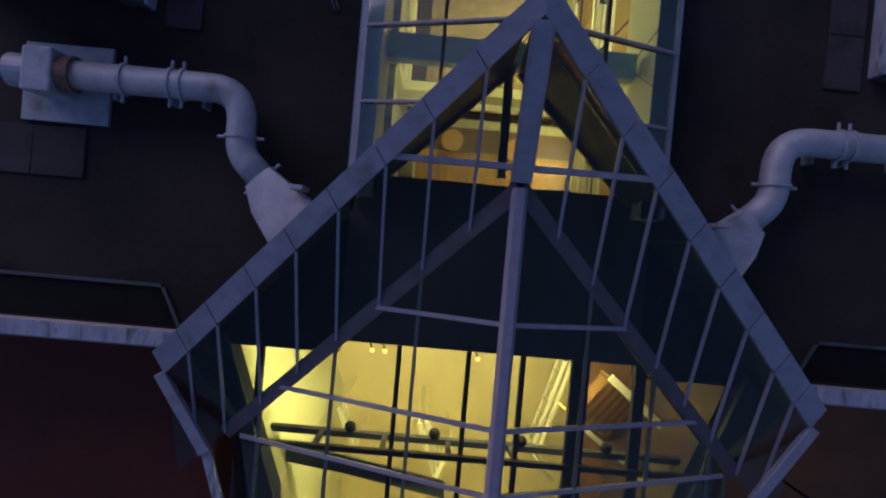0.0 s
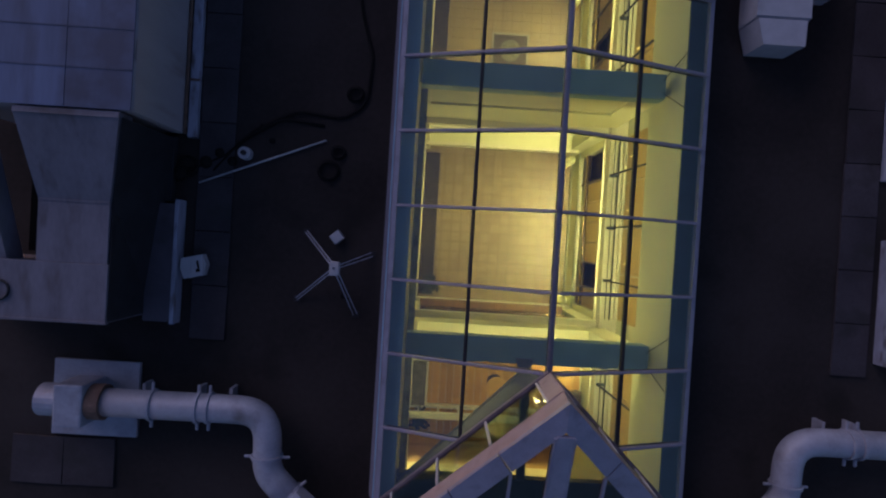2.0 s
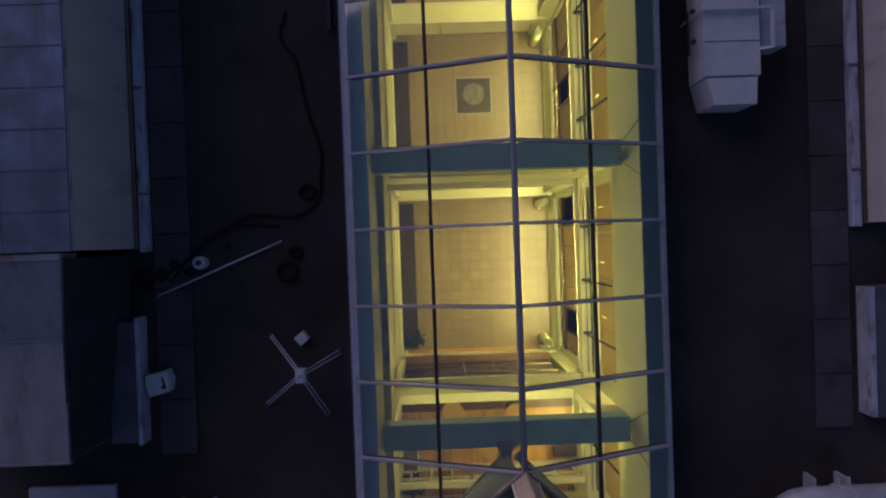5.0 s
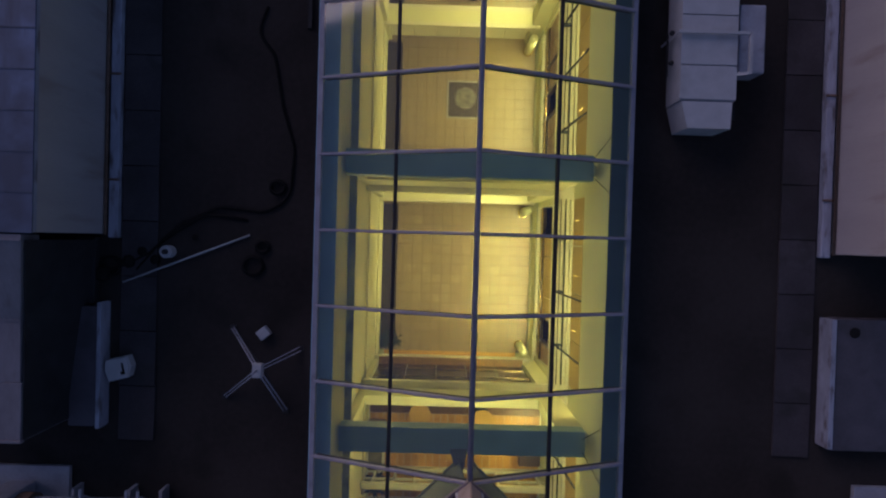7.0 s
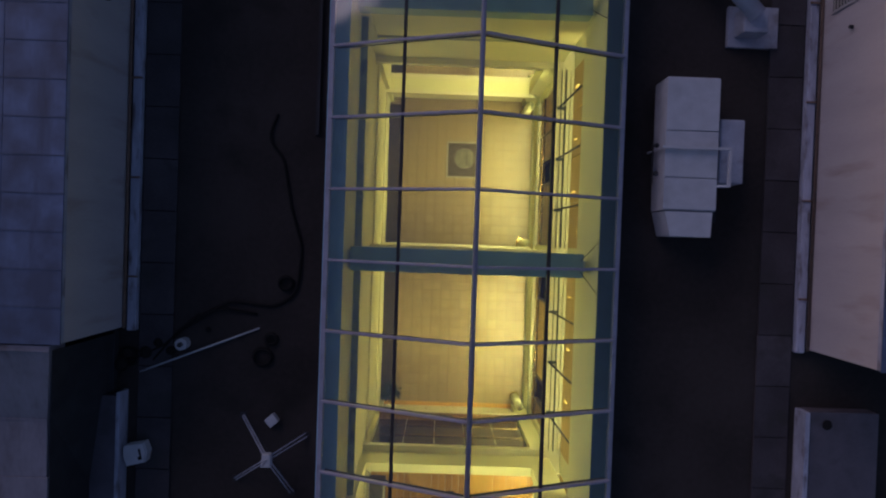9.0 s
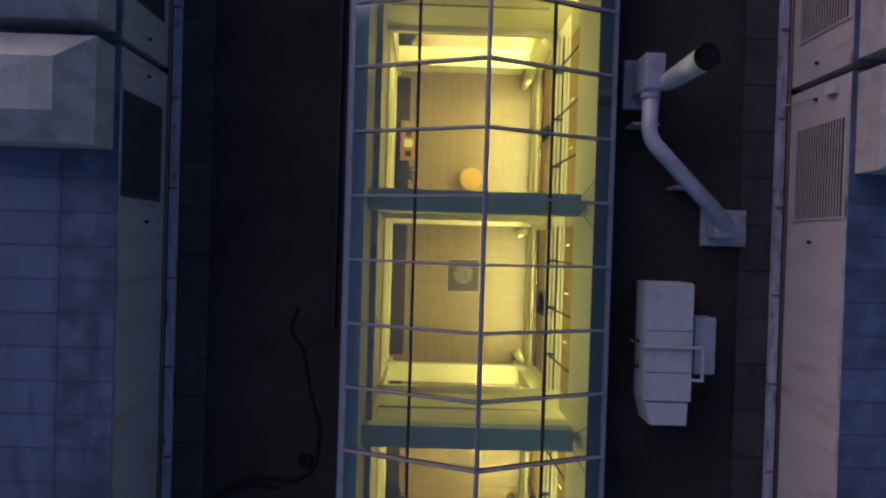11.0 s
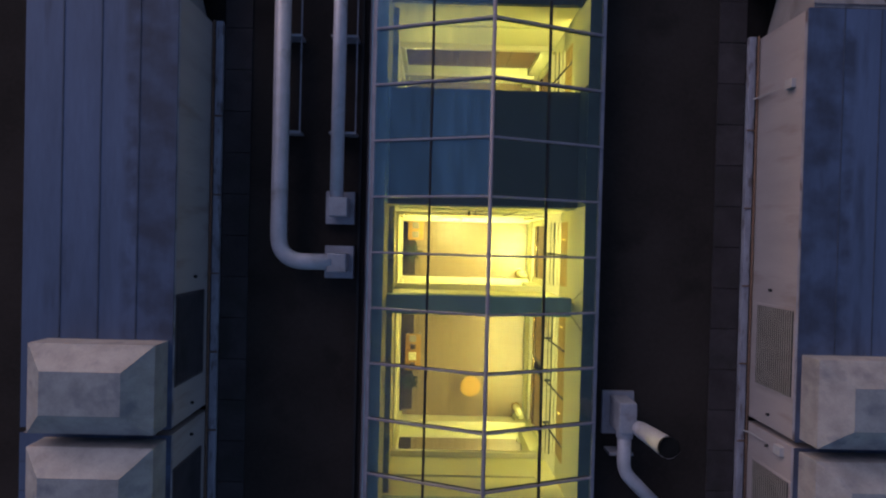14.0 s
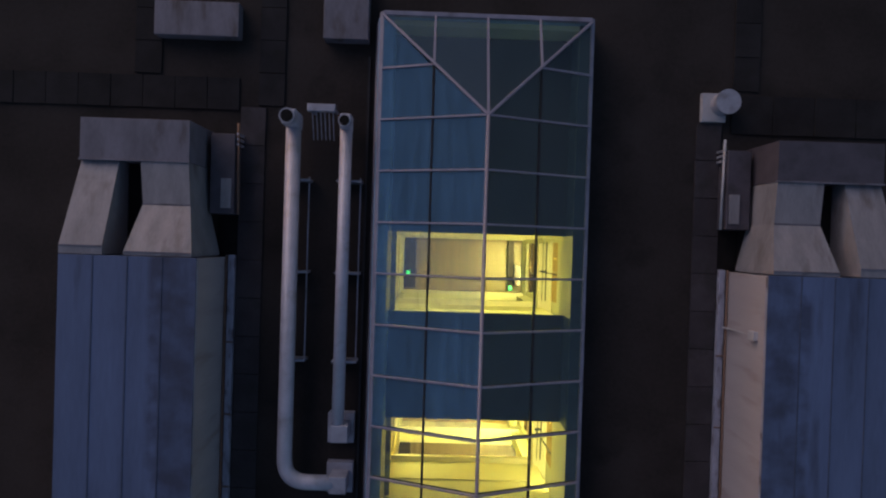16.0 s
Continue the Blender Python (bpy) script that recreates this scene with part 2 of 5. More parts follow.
SKYSTREAK = glass_material("sky_streaked_roof_glass", (0.70, 0.74, 0.74), 0.10, 0.06, veil=0.26, veil_color=(0.15, 0.38, 0.72))
GLASS2 = glass_material("tinted_gable_glass", (0.48, 0.48, 0.44), 0.03, 0.04, veil=0.012)
UPGLASS = glass_material("upstand_glass", (0.55, 0.60, 0.60), 0.05, 0.05)
CLEAR = glass_material("clear_face", (0.97, 0.98, 0.98), 0.0)
REDROOF = material("dark_red_paving", (0.10, 0.018, 0.014), 0.8, vary=0.3, scale=0.8, fine=12)
STREET = material("street_paving", (0.085, 0.043, 0.024), 0.75, vary=0.3, scale=0.6, fine=10)
# glow of the lamps, and of small parts that stand for glints
WARMGLOW = glow_material("warm_glow", (1.0, 0.70, 0.12), 1.3)
GREENGLOW = glow_material("green_sign_glow", (0.05, 0.8, 0.2), 0.9)
OCHRE = material("ochre_panel", (0.42, 0.27, 0.05), 0.55, vary=0.18, scale=2, fine=20, stretch=(1, 0.4, 2))
OLIVE = material("olive_grey_paint", (0.40, 0.41, 0.28), 0.75, vary=0.10, scale=1.5, fine=25)
BRASS = material("brass_rail", (0.7, 0.5, 0.2), 0.25, 0.9, vary=0.1)
ORANGE = material("orange_disc_paint", (0.52, 0.30, 0.05), 0.5, vary=0.1)
LEAF = material("dark_leaf", (0.02, 0.03, 0.012), 0.6, vary=0.4, scale=8)
RUSTY = material("rusty_steel", (0.16, 0.10, 0.08), 0.8, 0.2, vary=0.35, scale=8)
PAPER = material("pale_print", (0.27, 0.24, 0.18), 0.6, vary=0.2, scale=6)
MEDAL = material("grey_medallion", (0.13, 0.115, 0.08), 0.6, vary=0.4, scale=7)
PURPLE = material("grey_brown_print", (0.055, 0.038, 0.027), 0.6, vary=0.3, scale=5)


# ---------- building helpers ----------
def thing(name, label, category, group="", kind="", at=(0, 0, 0)):
    ob = new(name)
    ob.location = at
    ob.empty_display_size = 0.2
    bpy.context.view_layer.update()
    return tagged(ob, label, category, group, kind)


def part(name, bm, mat, parent=None, label="", smooth=False):
    """Links a bmesh as one mesh object, under a thing or a part; its points are in world metres."""
    me = bpy.data.meshes.new(name)
    bmesh.ops.recalc_face_normals(bm, faces=bm.faces)
    bm.to_mesh(me)
    bm.free()
    me.materials.append(mat)
    if smooth:
        for p in me.polygons:
            p.use_smooth = True
    ob = new(name, me)
    if parent:
        ob.parent = parent
        ob.matrix_parent_inverse = Matrix.Translation(parent_origin(parent)).inverted()
    if label:
        ob["label"] = label
    return ob


def parent_origin(ob):
    return Vector((0, 0, 0)) if ob.data else Vector(ob.location)


def box(x0, x1, y0, y1, z0, z1, bevel=0.0, bm=None, m=None):
    own = bm is None
    bm = bm or bmesh.new()
    mat = Matrix.LocRotScale(((x0 + x1) / 2, (y0 + y1) / 2, (z0 + z1) / 2), None, (abs(x1 - x0), abs(y1 - y0), abs(z1 - z0)))
    r = bmesh.ops.create_cube(bm, size=1, matrix=mat)
    if bevel:
        es = {e for v in r["verts"] for e in v.link_edges}
        r2 = bmesh.ops.bevel(bm, geom=list(es), offset=bevel, segments=2, affect="EDGES", profile=0.6)
    if m is not None:
        bmesh.ops.transform(bm, matrix=m, verts=bm.verts if own else [v for v in bm.verts if v.tag])
    return bm


def prism(points, direction, bm=None):
    """A polygon of points pushed along a direction: a closed solid."""
    bm = bm or bmesh.new()
    d = Vector(direction)
    a = [bm.verts.new(p) for p in points]
    b = [bm.verts.new(Vector(p) + d) for p in points]
    bm.faces.new(a)
    bm.faces.new(list(reversed(b)))
    n = len(a)
    for i in range(n):
        bm.faces.new((a[i], b[i], b[(i + 1) % n], a[(i + 1) % n]))
    return bm


def bar(a, b, w, h, bm=None, up=(0, 0, 1), bevel=0.0):
    """A straight bar of width w and height h from a to b."""
    own = bm is None
    bm = bm or bmesh.new()
    a, b = Vector(a), Vector(b)
    d = (b - a).normalized()
    s = d.cross(Vector(up)).normalized()
    u = s.cross(d)
    q = [a + s * i * w / 2 + u * j * h / 2 for i, j in ((-1, -1), (1, -1), (1, 1), (-1, 1))]
    prism(q, b - a, bm)
    if bevel and own:
        bmesh.ops.bevel(bm, geom=list(bm.edges), offset=bevel, segments=1, affect="EDGES")
    return bm


def tube(points, r, bm=None, n=16, caps=True, r_end=None):
    """A round tube through points."""
    bm = bm or bmesh.new()
    pts = [Vector(p) for p in points]
    rings = []
    ref = None
    for i, p in enumerate(pts):
        d = (pts[min(i + 1, len(pts) - 1)] - pts[max(i - 1, 0)]).normalized()
        if ref is None:
            ref = Vector((0, 0, 1)) if abs(d.z) < 0.9 else Vector((1, 0, 0))
        s = d.cross(ref).normalized()
        u = s.cross(d)
        rr = r if r_end is None else r + (r_end - r) * i / (len(pts) - 1)
        rings.append([bm.verts.new(p + rr * (math.cos(t) * s + math.sin(t) * u)) for t in (2 * math.pi * k / n for k in range(n))])
    for p, q in zip(rings, rings[1:]):
        for k in range(n):
            bm.faces.new((p[k], p[(k + 1) % n], q[(k + 1) % n], q[k]))
    if caps:
        bm.faces.new(rings[0])
        bm.faces.new(list(reversed(rings[-1])))
    return bm


def bend(points, radius, steps=7):
    """Rounds the corners of a polyline."""
    pts = [Vector(p) for p in points]
    out = [pts[0]]
    for a, b, c in zip(pts, pts[1:], pts[2:]):
        u, v = (a - b).normalized(), (c - b).normalized()
        half = u.angle(v) / 2
        cut = min(radius / math.tan(half), 0.49 * (a - b).length, 0.49 * (c - b).length)
        p, q = b + u * cut, b + v * cut
        for k in range(steps + 1):
            t = k / steps
            out.append((1 - t) ** 2 * p + 2 * t * (1 - t) * b + t * t * q)
    out.append(pts[-1])
    return out


def ball(c, r, bm=None, seg=16, rings=10, squash=1.0):
    bm = bm or bmesh.new()
    bmesh.ops.create_uvsphere(bm, u_segments=seg, v_segments=rings, radius=1, matrix=Matrix.LocRotScale(c, None, (r, r, r * squash)))
    return bm


def disc(c, r, h, bm=None, seg=28):
    bm = bm or bmesh.new()
    bmesh.ops.create_cone(bm, cap_ends=True, segments=seg, radius1=r, radius2=r, depth=h, matrix=Matrix.Translation(c))
    return bm


# ---------- plan ----------
FLOOR, DECK, EAVE, RIDGE, HALF = -1.0, 7.45, 8.30, 9.32, 2.764
BAY, Y0 = 1.35, 4.10


def node_y(k):
    return Y0 + BAY * k


SOUTH, HIP, AY0 = 1.15, node_y(20), 4.10
NORTH = HIP + HALF

# ---------- ground, deck and walls of the building ----------
bm = box(-400, 400, -400, 400, FLOOR - 0.5, FLOOR - 0.12)
tagged(part("ground", bm, STREET), "dark reddish paved street round the building at dusk", "ground", kind="structure")
bm = box(-40, -6.4, -9, -2.12, FLOOR - 0.119, 3.6)
tagged(part("canopy_roof", bm, REDROOF), "dark red flat canopy roof below the parapet", "roof", kind="structure")

for x0, x1, y0, y1 in ((-26, -2.9, -1.9, 34.0), (2.9, 26, -1.9, 34.0), (-26, 26, 34.0, 48)):
    tagged(part("roof_deck", box(x0, x1, y0, y1, DECK - 0.35, DECK), MEMBRANE), "black bitumen flat roof with dull worn patches", "roof", kind="structure")
for nm, (x0, x1, y0, y1) in {"wall_south_west": (-26, -6.0, -2.1, -1.9), "wall_south_east": (6.0, 26, -2.1, -1.9), "wall_west": (-26.2, -26, -2.1, 48), "wall_east": (26, 26.2, -2.1, 48), "wall_north": (-26.2, 26.2, 48, 48.2)}.items():
    tagged(part(nm, box(x0, x1, y0, y1, FLOOR - 0.119, DECK), BEIGE), "plain pale outer wall of the building", "wall", kind="structure")

# parapet along the front, with a coping of separate lengths
for s, x_far in ((-1, -26), (1, 26)):
    base = thing("parapet", "low front parapet with a blue-grey metal coping", "parapet", kind="structure")
    part("upstand", box(min(s * 5.9, x_far), max(s * 5.9, x_far), -1.98, -1.72, DECK - 0.3, DECK + 0.32), BEIGE, base)
    x = 5.85
    while x < 20:
        part("coping", box(min(s * x, s * (x + 1.74)), max(s * x, s * (x + 1.74)), -2.0, -1.70, DECK + 0.322, DECK + 0.372, 0.012), GUTTERBLUE, base)
        x += 1.75
    frame_ = thing("roof_hatch_frame", "low dark sloping edge frame beside the parapet", "roof edge", kind="structure")
    bm = bar((s * 6.35, -0.9, DECK + 0.03), (s * 20, -0.9, DECK + 0.03), 0.06, 0.06)
    part("top_rail", bm, SLABBLUE, frame_)
    part("end_rail", bar((s * 6.32, -0.93, DECK + 0.03), (s * 5.95, -1.66, DECK + 0.03), 0.06, 0.06), SLABBLUE, frame_)
    part("panel", prism([(s * 6.38, -0.95, DECK + 0.004), (s * 20, -0.95, DECK + 0.004), (s * 20, -1.66, DECK + 0.004), (s * 6.05, -1.66, DECK + 0.004)], (0, 0, 0.012)), BLACK, frame_)

# ---------- the arcade below the glass ----------
WL, WR = -2.5, 2.5
LEDGE_Z, SOFFIT, WALL_TOP = 3.90, 6.18, 8.0
ENDS = -9.0
floor = thing("floor", "buff tiled arcade floor under warm light", "floor", kind="structure")
part("grout_bed", box(WL - 3, WR + 3, ENDS, NORTH, FLOOR - 0.1, FLOOR - 0.012), GROUT, floor)


def wall_holes(name, x0, x1, rows_, y0, y1, z0, z1, mat, label, axis="y"):
    """A wall with rectangular openings (a0, a1, z0, z1) that go through it; axis is the way it runs."""
    bm = bmesh.new()
    us = sorted({y0, y1, *[a for r in rows_ for a in r[:2]]})
    zs = sorted({z0, z1, *[a for r in rows_ for a in r[2:]]})
    for a, b in zip(us, us[1:]):
        run = None
        for c, d in zip(zs, zs[1:]):
            mu, mz = (a + b) / 2, (c + d) / 2
            hole = any(r[0] < mu < r[1] and r[2] < mz < r[3] for r in rows_)
            if hole:
                if run:
                    (box(x0, x1, a, b, *run, bm=bm) if axis == "y" else box(a, b, x0, x1, *run, bm=bm))
                run = None
            else:
                run = (run[0], d) if run else (c, d)
        if run:
            (box(x0, x1, a, b, *run, bm=bm) if axis == "y" else box(a, b, x0, x1, *run, bm=bm))
    return tagged(part(name, bm, mat), label, "wall", kind="structure")


SEG = [(4.45, 9.15), (9.85, 14.55), (15.25, 19.95), (20.65, 22.65), (26.05, 28.05)]
CREAM = "cream plastered arcade wall lit by warm lamps"

# west wall: one plane up to the glass, with a dusty, sky-tinted cornice, a fine string course and a plinth
tagged(part("wall_west_arcade", box(WL - 0.38, WL, SOUTH, NORTH, FLOOR - 0.1, WALL_TOP), PLASTER), CREAM, "wall", kind="structure")
cor = prism([(WL, SOUTH, 6.22), (WL + 0.05, SOUTH, 6.30), (WL + 0.15, SOUTH, 6.46), (WL + 0.15, SOUTH, 6.54), (WL, SOUTH, 6.54)], (0, NORTH - SOUTH - 0.2, 0))
tagged(part("trim_cornice", cor, DUSTSKY), "projecting cornice with a grey, dusty and sky-tinted top", "cornice", kind="structure")
for z0, z1, out in ((3.10, 3.18, 0.05), (2.88, 2.93, 0.03), (0.60, 0.68, 0.04)):
    tagged(part("trim_string_course", box(WL, WL + out, SOUTH, 28.0, z0, z1, 0.008), TRIMCREAM), "fine moulded string course along the cream wall", "cornice", kind="structure")
for a, b in SEG:
    pl = box(WL, WL + 0.50, a - 0.05, b + 0.05, FLOOR, FLOOR + 0.14, 0.01)
    tagged(part("trim_plinth", pl, BLACKWOOD), "dark wooden plinth along the foot of the arcade wall", "plinth", kind="structure")

# east wall: shop fronts below, a gallery ledge, a recess with ochre panels and a cream wall above it
shops = [(a + 0.05, b - 0.05, 0.42, 2.92) for a, b in SEG]
wall_holes("wall_east_arcade", WR, WR + 0.3, shops, SOUTH, NORTH, FLOOR - 0.1, 3.70, PLASTER, CREAM)
tagged(part("wall_recess_back", box(2.80, 2.9, SOUTH, NORTH, LEDGE_Z - 0.2, WALL_TOP), PLASTER), "cream back wall of the gallery recess", "wall", kind="structure")
tagged(part("wall_upper_east", box(WR, 2.798, SOUTH, NORTH, SOFFIT, WALL_TOP), PLASTER), "cream upper wall over the gallery recess", "wall", kind="structure")
tagged(part("gallery_ledge", box(2.36, 2.798, SOUTH, 28.0, LEDGE_Z - 0.2, LEDGE_Z, 0.01), TRIMCREAM), "cream gallery ledge along the arcade wall", "ledge", kind="structure")
for x0, x1, z0, z1, m_ in ((2.33, 2.37, LEDGE_Z - 0.28, LEDGE_Z + 0.07, TRIMCREAM), (2.42, WR - 0.002, 3.42, 3.62, TRIMCREAM), (2.44, WR - 0.002, 2.98, 3.06, TRIMCREAM), (2.45, WR - 0.002, 0.24, 0.34, OLIVE), (2.47, WR - 0.002, FLOOR, FLOOR + 0.22, OLIVE)):
    tagged(part("trim_cornice", box(x0, x1, SOUTH, 28.0, z0, z1, 0.01), m_), "moulded band along the arcade wall", "cornice", kind="structure")

# what fills each shop front, from the south end on: share of the length and finish
FILL = (((0.13, "wood"), (0.16, "dark"), (0.52, "ochre"), (0.19, "dark")), ((0.40, "brown"), (0.16, "dark"), (0.18, "brown"), (0.26, "wood")), ((0.44, "wood"), (0.10, "dark"), (0.46, "wood")), ((0.5, "wood"), (0.5, "brown")), ((0.4, "dark"), (0.6, "wood")))
for (a, b, c, d), fill in zip(shops, FILL):
    front = thing("shop_front", "brown and ochre panelled shop front with a brass rail", "shop front", "shop fronts along the arcade", at=(WR, (a + b) / 2, c))
    part("back_panel", box(WR + 0.24, WR + 0.29, a, b, c, d), DARKWOOD, front)
    part("sill", box(WR - 0.03, WR + 0.10, a, b, c, c + 0.06, 0.008), TRIMCREAM, front)
    y = a
    for share, finish in fill:
        y2 = y + (b - a) * share
        if finish == "dark":
            part("pane", box(WR + 0.13, WR + 0.14, y + 0.03, y2 - 0.03, 1.16, d - 0.05), SHOPDARK, front)
            part("shelf", box(WR + 0.145, WR + 0.235, y + 0.05, y2 - 0.05, 2.1, 2.13), BRASS, front)
        else:
            n = max(1, round((y2 - y) / 0.62))
            for i in range(n):
                p, q = y + (y2 - y) * i / n, y + (y2 - y) * (i + 1) / n
                part("panel", box(WR + 0.06, WR + 0.12, p + 0.012, q - 0.012, 1.16, d - 0.05, 0.01), {"wood": WOOD, "ochre": OCHRE, "brown": BROWNWOOD}[finish], front)
        part("lower_panel", box(WR + 0.05, WR + 0.12, y + 0.012, y2 - 0.012, c + 0.062, 0.90, 0.008), {"wood": WOOD, "ochre": OLIVE, "dark": DARKWOOD, "brown": BROWNWOOD}[finish], front)
        if y > a + 0.1:
            part("post", box(WR + 0.01, WR + 0.13, y - 0.03, y + 0.03, c + 0.062, d, 0.006), DARKWOOD, front)
        y = y2
    part("rail", tube([(WR + 0.02, a, 1.02), (WR + 0.02, b, 1.02)], 0.028, n=10), BRASS, front, "brass rail", smooth=True)
    part("transom", box(WR + 0.03, WR + 0.13, a, b, 0.92, 1.14, 0.008), DARKGLOSS, front)
for a, b in SEG + [(1.45, 3.85)]:
    bay = thing("gallery_bay", "ochre panelled gallery recess behind slender dark posts", "wall bay", "gallery bays along the arcade", at=(WR, (a + b) / 2, LEDGE_Z))
    n = max(1, round((b - a) / 1.2))
    for i in range(n):
        p, q = a + (b - a) * i / n, a + (b - a) * (i + 1) / n
        part("panel", box(2.765, 2.797, p + 0.01, q - 0.01, LEDGE_Z + 0.16, SOFFIT - 0.01, 0.006), OCHRE, bay)
    part("skirting", box(2.70, 2.797, a, b, LEDGE_Z + 0.002, LEDGE_Z + 0.15, 0.01), TRIMCREAM, bay)
    for x, r in ((2.455, 0.012), (2.575, 0.02)):
        part("rail", tube([(x, a, LEDGE_Z + 0.12), (x, b, LEDGE_Z + 0.12)], r, n=8), DARKMETAL, bay, "dark rail tube")
    for k in range(-1, 18):
        y = node_y(k)
        if a < y < b:
            part("post", bar((2.40, y, LEDGE_Z), (2.47, y, SOFFIT + 0.05), 0.035, 0.035, up=(0, 1, 0)), DARKMETAL, bay)
            part("post_foot", box(2.36, 2.60, y - 0.035, y + 0.035, LEDGE_Z + 0.002, LEDGE_Z + 0.10, 0.01), SLABBLUE, bay)
            # glowing tube painted in for a glint; it is no lamp
            part("glint_tube", tube([(2.755, y + 0.45, LEDGE_Z + 0.45), (2.755, y + 0.45, LEDGE_Z + 0.75)], 0.010, n=8), WARMGLOW, bay, "slender glowing tube in place of a glint")

# west ledge takes the sky-lit blue, east ledge the dim copy
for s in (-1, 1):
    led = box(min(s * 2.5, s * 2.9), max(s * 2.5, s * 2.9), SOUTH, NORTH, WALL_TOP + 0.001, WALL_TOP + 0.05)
    tagged(part("trim_ledge", led, LEDGE_LIT if s < 0 else LEDGE_DIM), "blue-grey ledge beneath the glass roof edge", "ledge", kind="structure")

# cross walls under the tie beams: a door head at the foot, and two wide openings one above the other
def cross_wall(k, beam=True):
    y = node_y(k)
    wall_holes("wall_cross", y - 0.20, y + 0.20, [(-2.36, 2.08, 0.75, 3.62)], WL + 0.002, WR - 0.002, 0.35, 3.619, PLASTER, "cream cross wall with a wide opening over the door head", axis="x")
    wall_holes("wall_cross_upper", y - 0.11, y + 0.11, [(-2.30, 1.92, 4.62 if k == 0 else 5.25, 6.75)], WL + 0.002, WR - 0.002, 3.80, 7.06, PLASTER, "cream upper cross wall with a wide opening", axis="x")
    if k:
        tagged(part("wall_cross_panel", box(-2.299, 1.919, y - 0.06, y + 0.06, 5.251, 6.749), PLASTER), "recessed cream panel of the upper cross wall", "wall", kind="structure")
    tagged(part("trim_door_head", box(WL + 0.002, 2.32, y - 0.30, y + 0.33, 0.50, 0.748, 0.015), TRIMCREAM), "flat cream door head across the arcade", "ledge", kind="structure")
    tagged(part("trim_cross_cornice", box(WL + 0.002, 2.32, y - (0.20 if k == 14 else 0.27), y + 0.29, 3.62, 3.80, 0.015), TRIMCREAM), "cream cornice across the arcade", "cornice", kind="structure")
    doors = thing("folding_doors", "cream panelled folding doors in a cross wall", "door", "doors across the arcade", at=(0, y, FLOOR))
    xs_ = [-2.36 + 4.44 * i / 6 for i in range(7)]
    for x0, x1 in zip(xs_, xs_[1:]):
        part("leaf", box(x0 + 0.01, x1 - 0.01, y - 0.03, y + 0.03, FLOOR + 0.01, 0.345, 0.01), TRIMCREAM, doors)
    for x0, x1 in ((WL + 0.002, -2.37), (2.09, WR - 0.002)):
        part("jamb", box(x0, x1, y - 0.18, y + 0.18, FLOOR, 0.348), PLASTER, doors)
    if beam:
        tagged(part("tie_beam", box(-2.46, 2.36, y - 0.24, y + 0.26, 7.061, 7.42, 0.01), TEAL), "teal painted tie beam across the arcade", "beam", "tie beams of the arcade")
        for q in (-1, 1):
            w_ = thing("stay_wire", "thin dark stay wire from the beam to the wall head", "wire", "stay wires at the beams", at=(2.3, y + 0.2 * q, 7.43))
            part("wire", tube([(2.30, y + 0.12 * q, 7.43), (2.52, y + 0.55 * q, WALL_TOP + 0.052)], 0.008, n=6), DARKMETAL, w_)


for k in (0, 4, 8, 12):
    cross_wall(k)
for k in (14, 16, 18):
    cross_wall(k, beam=False)

# dark polished glazing fills the lower opening next to the entrance
y = node_y(0)
scr = thing("glazed_screen", "dark polished glazed screen with bright reflection lines in the cross wall", "screen", at=(0, y, 0.75))
xs_ = [-2.355 + 4.43 * i / 5 for i in range(6)]
for x0, x1 in zip(xs_, xs_[1:]):
    part("leaf", box(x0 + 0.01, x1 - 0.01, y + 0.02, y + 0.08, 0.752, 3.60, 0.01), DARKGLOSS, scr)
# thin bright bars painted in for reflections on the dark glazing
for z in (1.45, 2.35):
    part("brass_line", bar((-2.35, y + 0.095, z), (2.07, y + 0.095, z), 0.02, 0.025), BRASS, scr)
part("foot_board", box(-2.355, 2.075, y + 0.081, y + 0.30, 0.752, 0.86, 0.01), WOOD, scr)

# wooden fascias close the lower openings below the flat slabs
for k, z0, z1, m_ in ((14, 1.62, 3.12, OCHRE), (16, 1.2, 3.60, BROWNWOOD), (18, 1.2, 3.60, BROWNWOOD)):
    y = node_y(k)
    fa = thing("wooden_fascia", "wooden fascia boards across the cross wall opening", "wall panel", "fascias below the slabs", at=(0, y, z0))
    for x0, x1 in zip(xs_, xs_[1:]):
        part("panel", box(x0 + 0.008, x1 - 0.008, y - 0.05, y + 0.05, z0, z1, 0.01), m_, fa)

for y0, y1 in ((22.92, 25.95), (28.2, NORTH - 0.15)):
    s_ = part("ceiling_slab", box(WL + 0.002, WR - 0.002, y0, y1, 7.08, 7.25, 0.01), SLABLIGHT)
    tagged(s_, "blue-grey flat ceiling slab beneath the glass", "ceiling", kind="structure")
tagged(part("ceiling_slab", prism([(-5.05, -1.66, 7.25), (-2.75, 1.0, 7.25), (-2.75, 1.58, 7.25), (2.75, 1.58, 7.25), (2.75, 1.0, 7.25), (5.05, -1.66, 7.25)], (0, 0, 0.20)), SLABDARK), "dark grey flat slab under the glass gable", "ceiling", kind="structure")
tagged(part("wall_arcade_north", box(WL, WR, NORTH - 0.14, NORTH, FLOOR - 0.1, 8.0), PLASTER), "cream end wall of the arcade", "wall", kind="structure")

